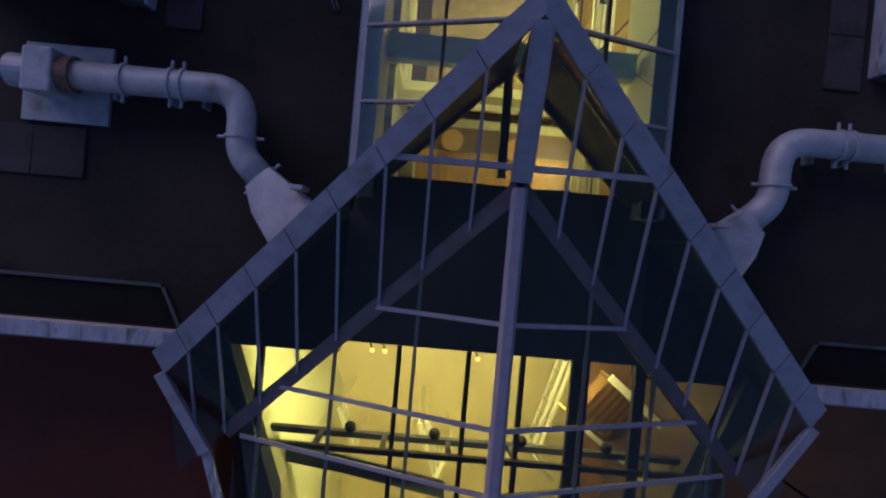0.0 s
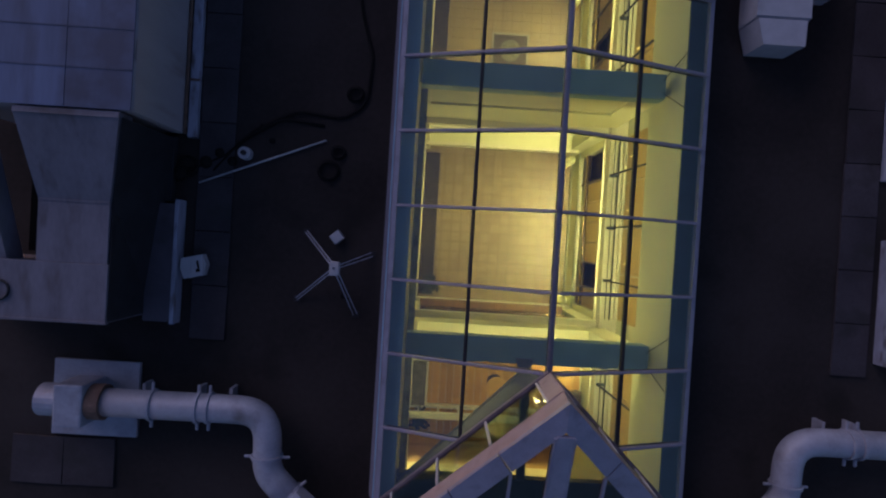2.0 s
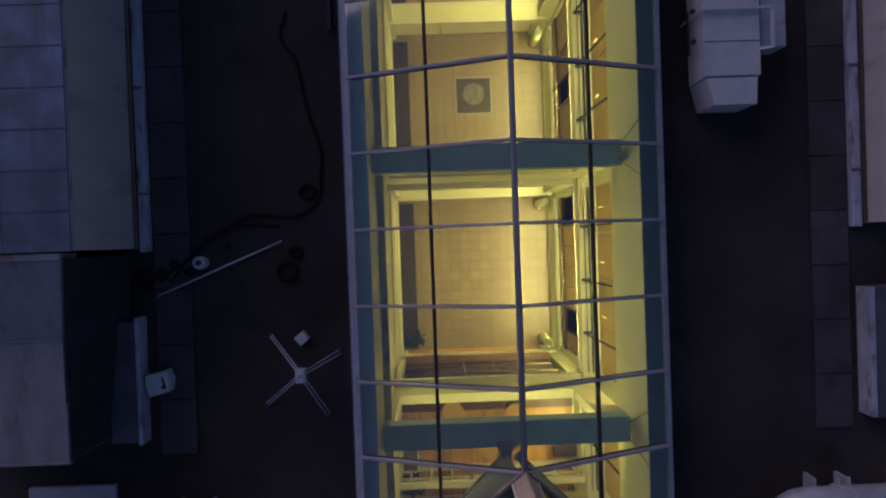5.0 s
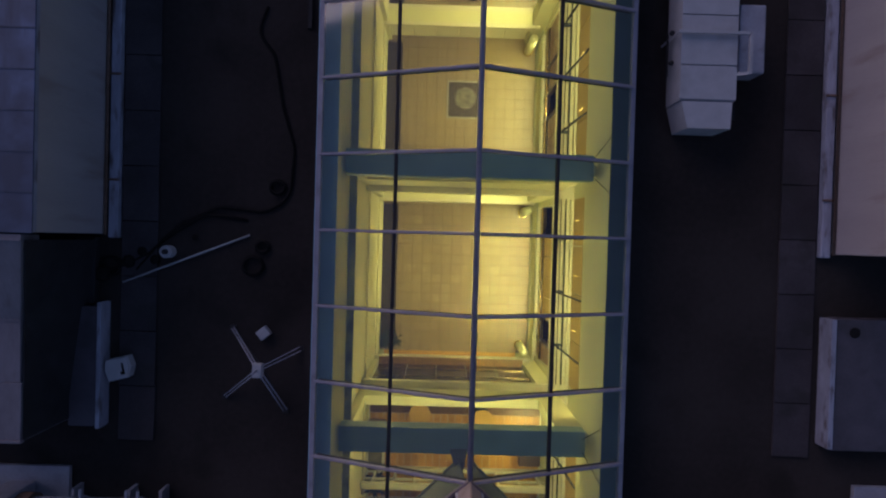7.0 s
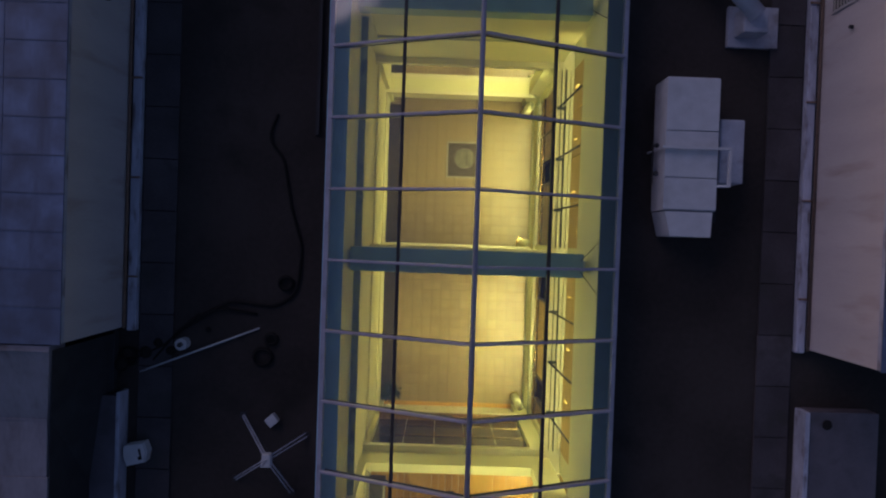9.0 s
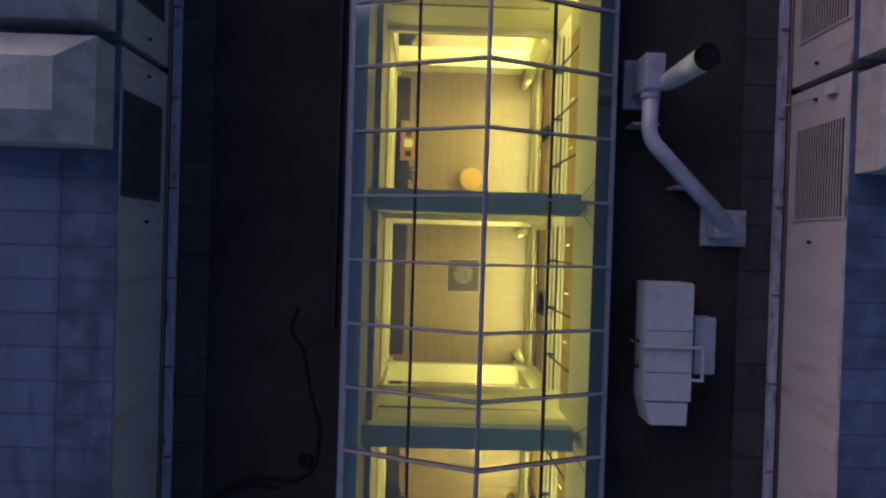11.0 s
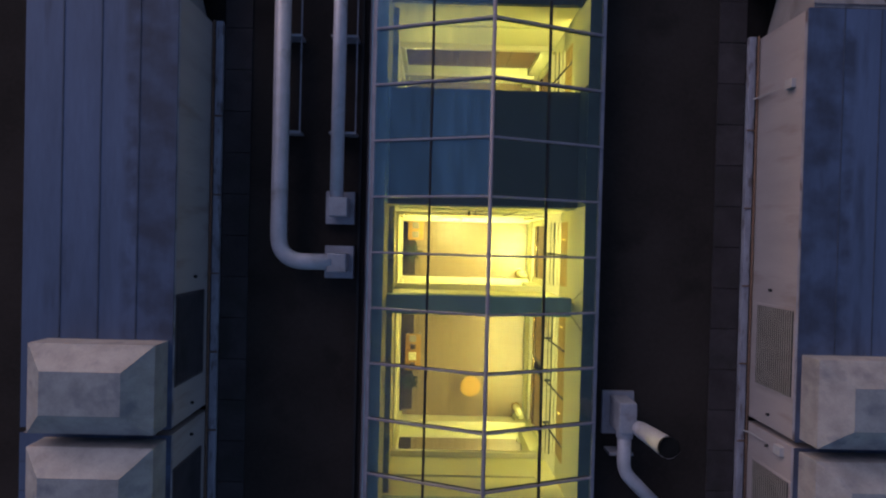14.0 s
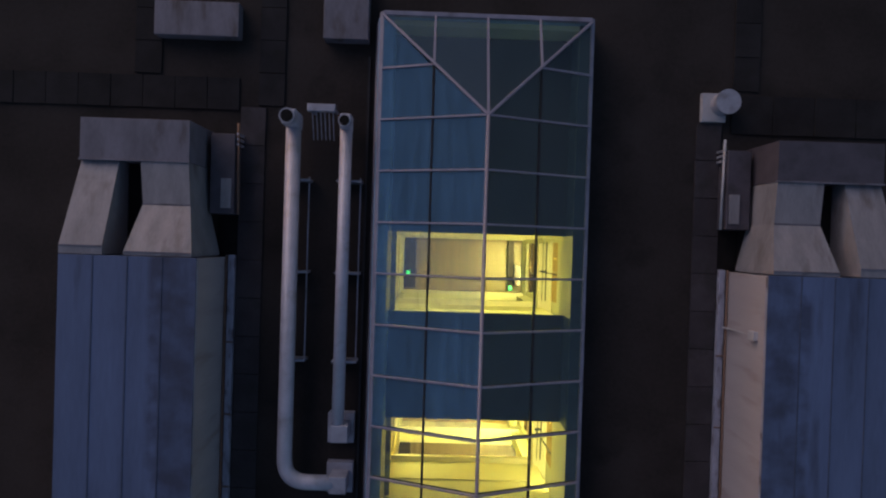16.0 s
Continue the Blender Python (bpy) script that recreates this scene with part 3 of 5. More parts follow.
# boards added over the slabs to hide yellow light on the wall head
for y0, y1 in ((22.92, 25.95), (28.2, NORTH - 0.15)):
    for x0, x1, m_ in ((WL + 0.002, WL + 0.022, LEDGE_LIT), (WR - 0.022, WR - 0.002, LEDGE_DIM)):
        tagged(part("trim_lining", box(x0, x1, y0, y1, 7.252, WALL_TOP - 0.002), m_), "added teal board that dims the wall head over the ceiling slab", "lining", kind="structure")

# warm lights added without fixtures: shop foot, gallery ledge, gallery recess, west string course
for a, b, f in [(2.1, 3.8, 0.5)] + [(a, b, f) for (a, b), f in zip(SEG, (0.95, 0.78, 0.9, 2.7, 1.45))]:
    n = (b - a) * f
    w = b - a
    warm_strip(2.40, (a + b) / 2, 0.20, w - 0.3, 0.04, 5.0 * n, turn=48, spread=120)
    warm_strip(2.28, (a + b) / 2, 3.58, w - 0.3, 0.04, 14 * n, turn=30, spread=116)
    warm_strip(WL + 0.12, (a + b) / 2, 3.25, w - 0.4, 0.05, 4.2 * n, turn=226, spread=120)
    warm_strip(2.62, (a + b) / 2, SOFFIT - 0.03, w - 0.3, 0.10, 6.5 * n)
# unseen lights added for landing, far hall and entrance; the second is the lantern's
warm_strip(0, 3.6, 6.65, 0.08, 3.6, 36)
warm_strip(-0.4, 22.45, 2.3, 0.2, 1.2, 75)
warm_strip(0, 26.4, 6.6, 0.1, 3.4, 30)
warm_strip(-0.4, -2.1, 7.2, 0.3, 5.0, 490)

# ---------- the long glass roof ----------
glass_roof = thing("glass_roof", "long pitched glass roof with lilac glazing bars and a hipped end", "glass roof", at=(0, 17, DECK))


def slope_pt(s, u, y, lift=0.0):
    """A point on slope s (-1 west, 1 east), u from 0 at the eave to 1 at the ridge."""
    n = Vector((s * (RIDGE - EAVE), 0, HALF)).normalized()
    return Vector((s * HALF * (1 - u), y, EAVE + (RIDGE - EAVE) * u)) + n * lift


def pane(points, parent, mat, name="pane"):
    """A thin pane: its outer face mirrors the sky, the rest is clear."""
    n = (Vector(points[1]) - Vector(points[0])).cross(Vector(points[2]) - Vector(points[0])).normalized()
    ob = part(name, prism(points, n * 0.012), mat, parent)
    ob.data.materials.append(CLEAR)
    for p in ob.data.polygons:
        p.material_index = 0 if p.normal.z > 0.4 else 1
    return ob


ks = list(range(-1, 21))
for s in (-1, 1):
    for k0, k1 in zip(ks, ks[1:]):
        ya, yb = node_y(k0) + 0.012, node_y(k1) - 0.012
        # west panes get more painted sky haze than east ones, most at the north
        film = GLASS if s > 0 else SKYSTREAK if k0 >= 14 else VEILED
        for u0, u1 in ((0.005, 0.495), (0.505, 0.995)):
            if k0 == -1 and u0 > 0.5:
                pane([slope_pt(s, u0, ya + 0.04), slope_pt(s, 0.98, yb), slope_pt(s, u0, yb)], glass_roof, VEILED if s < 0 else GLASS)
                continue
            pane([slope_pt(s, u0, ya), slope_pt(s, u1, ya), slope_pt(s, u1, yb), slope_pt(s, u0, yb)], glass_roof, film)
    for k in ks:
        y = node_y(k)
        e = 0.50 if k == -1 else 0.99
        part("glazing_bar", bar(slope_pt(s, 0.0, y, 0.025), slope_pt(s, e, y, 0.025), 0.05, 0.07, bevel=0.008), BARMETAL, glass_roof)
        part("rafter", bar(slope_pt(s, 0.02, y, -0.06), slope_pt(s, e - 0.01, y, -0.06), 0.045, 0.08), DARKMETAL, glass_roof)
    part("purlin", bar(slope_pt(s, 0.5, 2.76, -0.02), slope_pt(s, 0.5, HIP + HALF * 0.5, -0.02), 0.06, 0.11, bevel=0.008), DARKMETAL, glass_roof, "dark painted purlin")
    pane([slope_pt(s, 0.005, 1.42), slope_pt(s, 0.485, node_y(-1) - 0.012), slope_pt(s, 0.005, node_y(-1) - 0.012)], glass_roof, VEILED if s < 0 else GLASS)
    # hip side triangles
    e, r = slope_pt(s, 0, HIP), slope_pt(s, 1, HIP)
    mid = slope_pt(s, 0.5, HIP)
    cor = Vector((s * HALF, NORTH, EAVE))
    hipmid = (cor + r) / 2
    pane([slope_pt(s, 0.01, HIP + 0.02), slope_pt(s, 0.49, HIP + 0.02), slope_pt(s, 0.49, HIP + HALF * 0.47), slope_pt(s, 0.01, NORTH - 0.06)], glass_roof, SKYSTREAK if s < 0 else GLASS)
    pane([slope_pt(s, 0.51, HIP + 0.02), slope_pt(s, 0.98, HIP + 0.03), slope_pt(s, 0.51, HIP + HALF * 0.46)], glass_roof, SKYSTREAK if s < 0 else GLASS)
    part("hip_bar", bar(r + Vector((0, 0, 0.03)), cor + Vector((0, 0, 0.03)), 0.075, 0.08, bevel=0.01), BARMETAL, glass_roof)
    part("glazing_bar", bar(slope_pt(s, 0.0, node_y(21), 0.025), slope_pt(s, 0.50, node_y(21), 0.025), 0.06, 0.06, bevel=0.008), BARMETAL, glass_roof)
    # the north slope of the hip
    a0, b0 = Vector((s * 0.03, NORTH - 0.03, EAVE + 0.01)), Vector((s * HALF / 2 - s * 0.03, NORTH - 0.03, EAVE + 0.01))
    hm = Vector((s * HALF / 2 - s * 0.03, HIP + HALF / 2 + 0.03, (EAVE + RIDGE) / 2))
    pane([a0, b0, hm, Vector((s * 0.03, HIP + 0.08, RIDGE - 0.02))], glass_roof, VEILED if s < 0 else GLASS)
    pane([Vector((s * HALF / 2 + s * 0.03, NORTH - 0.03, EAVE + 0.01)), Vector((s * HALF - s * 0.06, NORTH - 0.03, EAVE + 0.01)), Vector((s * HALF / 2 + s * 0.03, HIP + HALF / 2 + 0.09, (EAVE + RIDGE) / 2))], glass_roof, VEILED if s < 0 else GLASS)
    part("glazing_bar", bar((s * HALF / 2, NORTH, EAVE + 0.03), (s * HALF / 2, HIP + HALF / 2, (EAVE + RIDGE) / 2 + 0.03), 0.06, 0.07), BARMETAL, glass_roof)
    # eave gutter and upstand
    part("gutter", prism([(s * (HALF - 0.02), SOUTH, EAVE + 0.01), (s * (HALF + 0.07), SOUTH, EAVE - 0.02), (s * (HALF + 0.09), SOUTH, EAVE - 0.10), (s * (HALF - 0.02), SOUTH, EAVE - 0.10)], (0, NORTH + 0.09 - SOUTH, 0)), CAPMETAL, glass_roof, "lilac metal eave gutter")
    part("upstand", prism([(s * (HALF + 0.02), SOUTH, EAVE - 0.101), (s * (HALF + 0.08), SOUTH, EAVE - 0.101), (s * 3.02, SOUTH, DECK), (s * 2.90, SOUTH, DECK)], (0, NORTH + 0.05 - SOUTH, 0)), CAPMETAL, glass_roof)
part("ridge_cap", tube([(0, AY0, RIDGE + 0.03), (0, HIP, RIDGE + 0.03)], 0.045, n=12), BARMETAL, glass_roof, smooth=True)
part("ridge_beam", box(-0.03, 0.03, AY0, HIP, RIDGE - 0.16, RIDGE - 0.03), DARKMETAL, glass_roof)
part("glazing_bar", bar((0, HIP, RIDGE + 0.03), (0, NORTH, EAVE + 0.03), 0.06, 0.07), BARMETAL, glass_roof)
part("gutter", box(-HALF, HALF, NORTH, NORTH + 0.12, EAVE - 0.12, EAVE + 0.02, 0.015), CAPMETAL, glass_roof)
part("upstand", box(-HALF, HALF, NORTH + 0.01, NORTH + 0.1, DECK - 0.02, EAVE - 0.12), LEDGE_LIT, glass_roof)

# ---------- the glass gable over the entrance ----------
gable = thing("glass_gable", "pointed glass entrance roof with a broad lilac metal edge", "glass roof", at=(0, 0, DECK))
PITCH = 0.405
AY, AZ = 3.60, 10.70          # the point of the chevron
CX = 5.78                     # half width at the low corners
VY, VZ = 1.32, 9.78           # where the inner ridge starts


def plane_z(y):
    return AZ + PITCH * (y - AY)


def edge_pt(x, off=0.0, lift=0.0):
    """A point on the inner line of the chevron's edge at x, pushed by off into the glass."""
    y = AY - abs(x) * 1.03 - off
    return Vector((x, y, plane_z(y) + lift))


def outer_pt(x, lift=0.0):
    """A point on the outer line of the chevron's edge."""
    y = AY + 0.45 - abs(x) * 1.006
    return Vector((x, y, plane_z(y) + lift - 0.06))


def valley_pt(x):
    y = VY - abs(x)
    return Vector((x, y, VZ - PITCH * abs(x)))


up = Vector((0, -PITCH, 1)).normalized()
for s in (-1, 1):
    # broad edge capping in lengths, over a deeper back fascia
    xs = [0.0, 0.70, 1.39, 2.06, 2.76, 3.43, 4.10, 4.78, 5.32, CX]
    for x0, x1 in zip(xs, xs[1:]):
        g0, g1 = x0 + (0.0 if x0 == 0 else 0.006), x1 - 0.006
        k = 0.0 if x0 == 0 else 0.2
        q = [edge_pt(s * g0, 0.0, 0.05), edge_pt(s * g1, 0.0, 0.05), outer_pt(s * (g1 + 0.2), 0.05), outer_pt(s * (g0 + k), 0.05)]
        part("edge_cap", prism([p - Vector((0, 0, 0.10)) for p in q], (0, 0, 0.12)), CAPMETAL, gable)
    a, b = outer_pt(0.0, -0.05), outer_pt(s * (CX + 0.2), -0.05)
    a1, b1 = a + Vector((0, 0.05, -0.34)), b + Vector((s * 0.02, 0.02, -0.30))
    part("back_fascia", prism([a, b, b1, a1], (-s * 0.03, -0.03, 0)), FASCIA, gable, "brown-grey back fascia")
    # glazed strip between the fascia and the slope of the long roof, with white posts
    sill0, sill1 = Vector((0, 4.14, RIDGE + 0.06)), Vector((s * 2.76, 1.38, EAVE + 0.06))
    top1 = a1.lerp(b1, 2.76 / (CX + 0.2))
    part("sill_rail", bar(sill0, sill1, 0.08, 0.10), RUSTLILAC, gable)
    part("pane", prism([a1, top1, sill1, sill0], (-s * 0.008, -0.008, 0)), UPGLASS, gable)
    part("end_plate", prism([a1, a1.lerp(top1, 0.075), sill0.lerp(sill1, 0.06), sill0], (s * 0.012, 0.012, 0)), FASCIA, gable)
    for i in range(4):
        f = (0.20 + 0.77 * i) / 2.76
        part("post", bar(a1.lerp(top1, min(f, 0.97)), sill0.lerp(sill1, min(f, 0.97)), 0.04, 0.04, up=(s, 1, 0)), PALE, gable)
    # dark steel plate that carries the sill, down to the bracing arm
    part("carrier_plate", prism([sill0 + Vector((s * 0.06, -0.10, -0.12)), sill1 + Vector((-s * 0.06, 0.02, -0.12)), (s * 2.46, 1.47, 7.57), (s * 0.10, 3.80, 7.57)], (-s * 0.02, -0.02, 0)), ARMGREY, gable, "dark grey-green carrier plate")
    # slender glazing bars of the band, down to the valley
    for x in xs[1:-1]:
        t = edge_pt(s * x, 0.02, 0.03)
        vy = VY - x
        v = Vector((s * x, vy, plane_z(vy) + 0.03))
        part("glazing_bar", bar(t, v, 0.045, 0.06), BARMETAL, gable)
    xa = [0.09] + xs[1:-1] + [CX]
    for x0, x1 in zip(xa, xa[1:]):
        p0, p1 = edge_pt(s * (x0 + 0.02)), edge_pt(s * (x1 - 0.02))
        q0, q1 = [Vector((s * x, VY - x, plane_z(VY - x))) for x in (x0 + 0.02, x1 - 0.02)]
        pane([p0, p1, q1, q0], gable, GLASS2)
    # valley gutter
    part("valley_gutter", bar(valley_pt(0.0) + Vector((0, 0, 0.02)), valley_pt(s * 4.78) + Vector((0, 0, 0.02)), 0.26, 0.06), VALLEY, gable, "dark valley gutter")
    part("valley_beam", bar(valley_pt(0.0) - Vector((0, 0, 0.35)), valley_pt(s * 4.78) - Vector((0, 0, 0.35)), 0.20, 0.22), DARKMETAL, gable)
    # low edges that turn back inwards
    part("low_edge", bar(edge_pt(s * CX) + Vector((s * 0.1, 0, 0.0)), Vector((s * 4.98, -3.72, 8.25)), 0.20, 0.14, bevel=0.01), CAPMETAL, gable)
    part("low_edge", bar(Vector((s * 4.98, -3.72, 8.2)), Vector((s * 3.2, -9, 8.2)), 0.16, 0.12, bevel=0.01), GUTTERBLUE, gable)
    # dark soffit between the low edge and the hall
    sof = [(s * 5.04, -1.63, 7.45), (s * 5.40, -2.2, 7.45), (s * 4.62, -3.6, 7.45), (s * 3.4, -8.9, 7.45), (s * 3.62, -8.9, 7.45), (s * 3.9, -4.68, 7.45)]
    part("soffit", prism(sof, (0, 0, 0.12)), SLABBLUE, gable)
    # inner roof slope
    ys = [-0.78, -2.42, -3.45, -4.8, -6.2, -7.6, -9.0]
    for y in ys:
        x = min(VY - y, 4.45)
        part("glazing_bar", bar((0, y, VZ + 0.02), (s * x, y, VZ - PITCH * x + 0.02), 0.07, 0.06), BARMETAL, gable)
    for x in (1.39, 2.76, 4.10):
        y0 = VY - x
        part("glazing_bar", bar((s * x, y0, VZ - PITCH * x + 0.01), (s * x, -9, VZ - PITCH * x + 0.01), 0.06, 0.06), SLABBLUE, gable)
    gx = [0.06, 1.39, 2.76, 4.10, 4.6]
    for x0, x1 in zip(gx, gx[1:]):
        a_, b_ = x0 + 0.02, x1 - 0.02
        pane([(s * a_, VY - a_, VZ - PITCH * a_), (s * b_, VY - b_, VZ - PITCH * b_), (s * b_, -9, VZ - PITCH * b_), (s * a_, -9, VZ - PITCH * a_)], gable, GLASS2)
# centre members
part("centre_bar", prism([(-0.125, AY - 0.05, plane_z(AY - 0.05) + 0.02), (0.125, AY - 0.05, plane_z(AY - 0.05) + 0.02), (0.125, VY + 0.1, plane_z(VY + 0.1) + 0.02), (-0.125, VY + 0.1, plane_z(VY + 0.1) + 0.02)], up * 0.07), CAPMETAL, gable, "broad lilac centre bar")
for s in (-1, 1):
    part("centre_rib", bar((s * 0.145, AY - 0.08, plane_z(AY - 0.08) + 0.03), (s * 0.145, VY + 0.1, plane_z(VY + 0.1) + 0.03), 0.03, 0.12), CAPMETAL, gable)
part("ridge_tube", prism([(-0.13, VY, VZ + 0.0), (-0.07, VY, VZ + 0.10), (0.07, VY, VZ + 0.10), (0.13, VY, VZ + 0.0)], (0, -10.3, 0)), BARMETAL, gable, "pale ridge capping")
part("ridge_end", prism([(-0.16, VY + 0.02, VZ - 0.06), (0, VY + 0.12, VZ + 0.14), (0.16, VY + 0.02, VZ - 0.06)], (0, 0.05, 0)), DARKMETAL, gable)
part("cross_purlin", bar((-2.02, 1.62, plane_z(1.62) + 0.0), (2.02, 1.62, plane_z(1.62) + 0.0), 0.09, 0.10), CAPMETAL, gable)

# walls that carry the gable and close the entrance hall
for s in (-1, 1):
    q = [(s * 5.6, -2.1, DECK - 0.1), (s * 5.6, -2.1, 8.0), (s * 4.55, -3.5, 7.85), (s * 4.55, -3.5, DECK - 0.1)]
    tagged(part("wall_gable_side", prism(q, (s * 0.0, 0.12, 0)), SLABBLUE), "dark side wall beneath the glass gable", "wall", kind="structure")
    q = [(s * 5.05, -1.62, FLOOR - 0.1), (s * 3.88, -4.68, FLOOR - 0.1), (s * 3.6, -9, FLOOR - 0.1), (s * 3.8, -9, FLOOR - 0.1), (s * 4.08, -4.68, FLOOR - 0.1), (s * 5.25, -1.62, FLOOR - 0.1)]
    # east wall is coloured dark wood so that it looks unlit
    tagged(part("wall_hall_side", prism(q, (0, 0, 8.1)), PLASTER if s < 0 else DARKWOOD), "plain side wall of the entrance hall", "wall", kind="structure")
tagged(part("wall_hall_south", box(-4.7, 4.7, -9.2, -9, FLOOR - 0.1, 9.8), PLASTER), "cream front wall of the entrance hall", "wall", kind="structure")
tagged(part("wall_hall_north", box(-4.7, 4.7, -1.6, -1.4, FLOOR + 3.4, 7.25), PLASTER), "cream upper wall above the arcade mouth", "wall", kind="structure")
for s in (-1, 1):
    tagged(part("wall_link", box(min(s * 2.5, s * 2.7), max(s * 2.5, s * 2.7), -1.4, SOUTH, FLOOR - 0.1, 7.25), PLASTER), "cream wall of the arcade mouth", "wall", kind="structure")
    q = [(s * 2.95, 0.78, DECK), (s * 5.7, -2.08, DECK), (s * 5.7, -2.08, 8.15), (s * 2.95, 0.78, 9.35)]
    tagged(part("wall_gable_back", prism(q, (-s * 0.05, -0.05, 0)), SLABBLUE), "dark upstand behind the glass gable", "wall", kind="structure")

# ---------- rooftop air handling units ----------
def seam_top(x0, x1, y0, y1, z, parent, along, pitch):
    """Sheet roof in separate lengths with thin gaps."""
    lo, hi = (x0, x1) if along == "y" else (y0, y1)
    n = max(1, round((hi - lo) / pitch))
    for i in range(n):
        a, b = lo + (hi - lo) * i / n + 0.006, lo + (hi - lo) * (i + 1) / n - 0.006
        bm = box(a, b, y0, y1, z, z + 0.025, 0.006) if along == "y" else box(x0, x1, a, b, z, z + 0.025, 0.006)
        if along == "y":
            part("sheet", bm, BLUESHEET, parent)
        else:
            bm.free()
            cut = math.copysign(8.0, x0)
            for p, q in ((x0, cut - 0.004), (cut + 0.004, x1)):
                part("sheet", box(p, q, a, b, z, z + 0.025, 0.006), BLUESHEET, parent)
        if i:
            c = lo + (hi - lo) * i / n
            bm = box(c - 0.012, c + 0.012, y0, y1, z + 0.0, z + 0.037) if along == "y" else box(x0, x1, c - 0.008, c + 0.008, z, z + 0.032)
            part("seam", bm, SEAMBLUE, parent)


TOP = 9.58
for s in (-1, 1):
    side = "west" if s < 0 else "east"
    for y0, y1, near_gap in ((7.97, 17.50, "n"), (17.66, 27.34, "s")):
        xi, xo = 6.97, 10.25
        unit = thing("air_handling_unit", "long beige rooftop air handling unit with blue sheet top", "ventilation unit", "air handling units on the roof", at=(s * 8.6, (y0 + y1) / 2, DECK))
        X = lambda a, b: (min(s * a, s * b), max(s * a, s * b))
        part("body", box(*X(xi, xo), y0, y1, DECK + 0.06, TOP, 0.01), BEIGE, unit)
        part("plinth", box(*X(xi + 0.05, xo - 0.05), y0 + 0.04, y1 - 0.04, DECK, DECK + 0.06), DARKMETAL, unit)
        seam_top(*X(xi - 0.02, xo + 0.02), y0 - 0.02, y1 + 0.02, TOP, unit, *(("x", 0.62) if near_gap == "n" else ("y", 0.82)))
        # side grille near the joint
        g0, g1 = (14.66, 16.70) if near_gap == "n" else (18.55, 20.62)
        # west grille frames and slats are a darker copy of the east ones
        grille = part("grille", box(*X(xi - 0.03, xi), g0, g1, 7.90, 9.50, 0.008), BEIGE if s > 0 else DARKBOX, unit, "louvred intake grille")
        # dark plate behind the slats, painting the shade between them
        part("grille_recess", box(*X(xi - 0.034, xi - 0.03), g0 + 0.06, g1 - 0.06, 7.96, 9.44), DARKMETAL, grille)
        n = 17
        for i in range(n):
            z = 7.98 + (9.42 - 7.98) * (i + 0.5) / n
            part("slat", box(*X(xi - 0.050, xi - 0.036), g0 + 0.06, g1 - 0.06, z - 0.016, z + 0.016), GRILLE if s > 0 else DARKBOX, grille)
        for yy, zz in (((g0 - 0.45) if near_gap == "n" else (g1 + 0.35), 8.5), ((y1 - 0.3) if near_gap == "n" else (y0 + 0.3), 8.55)):
            bm = tube([(s * (xi - 0.01), yy, zz), (s * (xi - 0.07), yy, zz)], 0.035, n=10)
            part("knob", bm, DARKMETAL, unit)
        if s > 0:
            yy = 17.28 if near_gap == "n" else 25.8
            arm = part("pipe_arm", tube([(xi - 0.14, yy, DECK + 0.2), (xi - 0.06, yy, DECK + 0.35), (xi - 0.06, yy, 8.98)], 0.022, n=8), PALE, unit, "thin pipe arm to a small wall box")
            part("wall_box", box(xi - 0.12, xi, yy - 0.11, yy + 0.11, 8.95, 9.22, 0.015), PALE, arm)
        part("corner_strip", box(*X(xi - 0.012, xi), y0 + 0.01, y1 - 0.01, TOP - 0.09, TOP - 0.004), GUTTERBLUE, unit)
        # raised cowl on the top beside the joint
        c0, c1 = (15.52, 17.44) if near_gap == "n" else (17.72, 19.62)
        cowl = part("cowl", box(*X(7.05, 9.7), c0, c1, TOP + 0.03, 10.22, 0.01), COWLMETAL, unit, "raised grey sheet cowl with sloping sides")
        a, b = X(7.05, 9.7)
        m = 0.50
        bm = bmesh.new()
        lo = [bm.verts.new(p) for p in ((a, c0, 10.222), (b, c0, 10.222), (b, c1, 10.222), (a, c1, 10.222))]
        hi = [bm.verts.new(p) for p in ((a + m, c0 + m, 10.62), (b - m, c0 + m, 10.62), (b - m, c1 - m, 10.62), (a + m, c1 - m, 10.62))]
        for i in range(4):
            bm.faces.new((lo[i], lo[(i + 1) % 4], hi[(i + 1) % 4], hi[i]))
        bm.faces.new(hi)
        bm.faces.new(list(reversed(lo)))
        part("cowl_top", bm, COWLMETAL, cowl)
    # the pipe run and channel along the foot of the units
    run = thing("foot_channel", "blue-grey metal channel and pipe along the unit", "gutter", at=(s * 6.85, 17, DECK))
    part("channel", box(min(s * 6.72, s * 6.9), max(s * 6.72, s * 6.9), 7.9, 27.4, DECK + 0.005, DECK + 0.16, 0.02), GUTTERBLUE, run)
    part("pipe", tube([(s * 6.93, 7.95, DECK + 0.2), (s * 6.93, 27.4, DECK + 0.2)], 0.03, n=10), RUSTY, run, smooth=True)
    for y in range(9, 27, 2):
        part("clip", box(min(s * 6.70, s * 6.95), max(s * 6.70, s * 6.95), y - 0.02, y + 0.02, DECK + 0.161, DECK + 0.19), RUSTY, run)

    # sloping intake chutes at both ends
    for north in (True, False):
        if s > 0 and not north:
            continue
        yb, d = (27.36, 1) if north else (7.95, -1)
        chute = thing("intake_chute", "weathered grey sheet intake hood with two sloping chutes", "ventilation hood", "intake hoods at the unit ends", at=(s * 8.5, yb + d * 1.7, DECK))
        x0, x1 = (7.45, 10.18) if north else (7.50, 10.35)
        # end box
        e0, e1 = sorted((yb + d * 2.37, yb + d * 3.42)) if north else sorted((yb + d * 2.50, yb + d * 3.50))
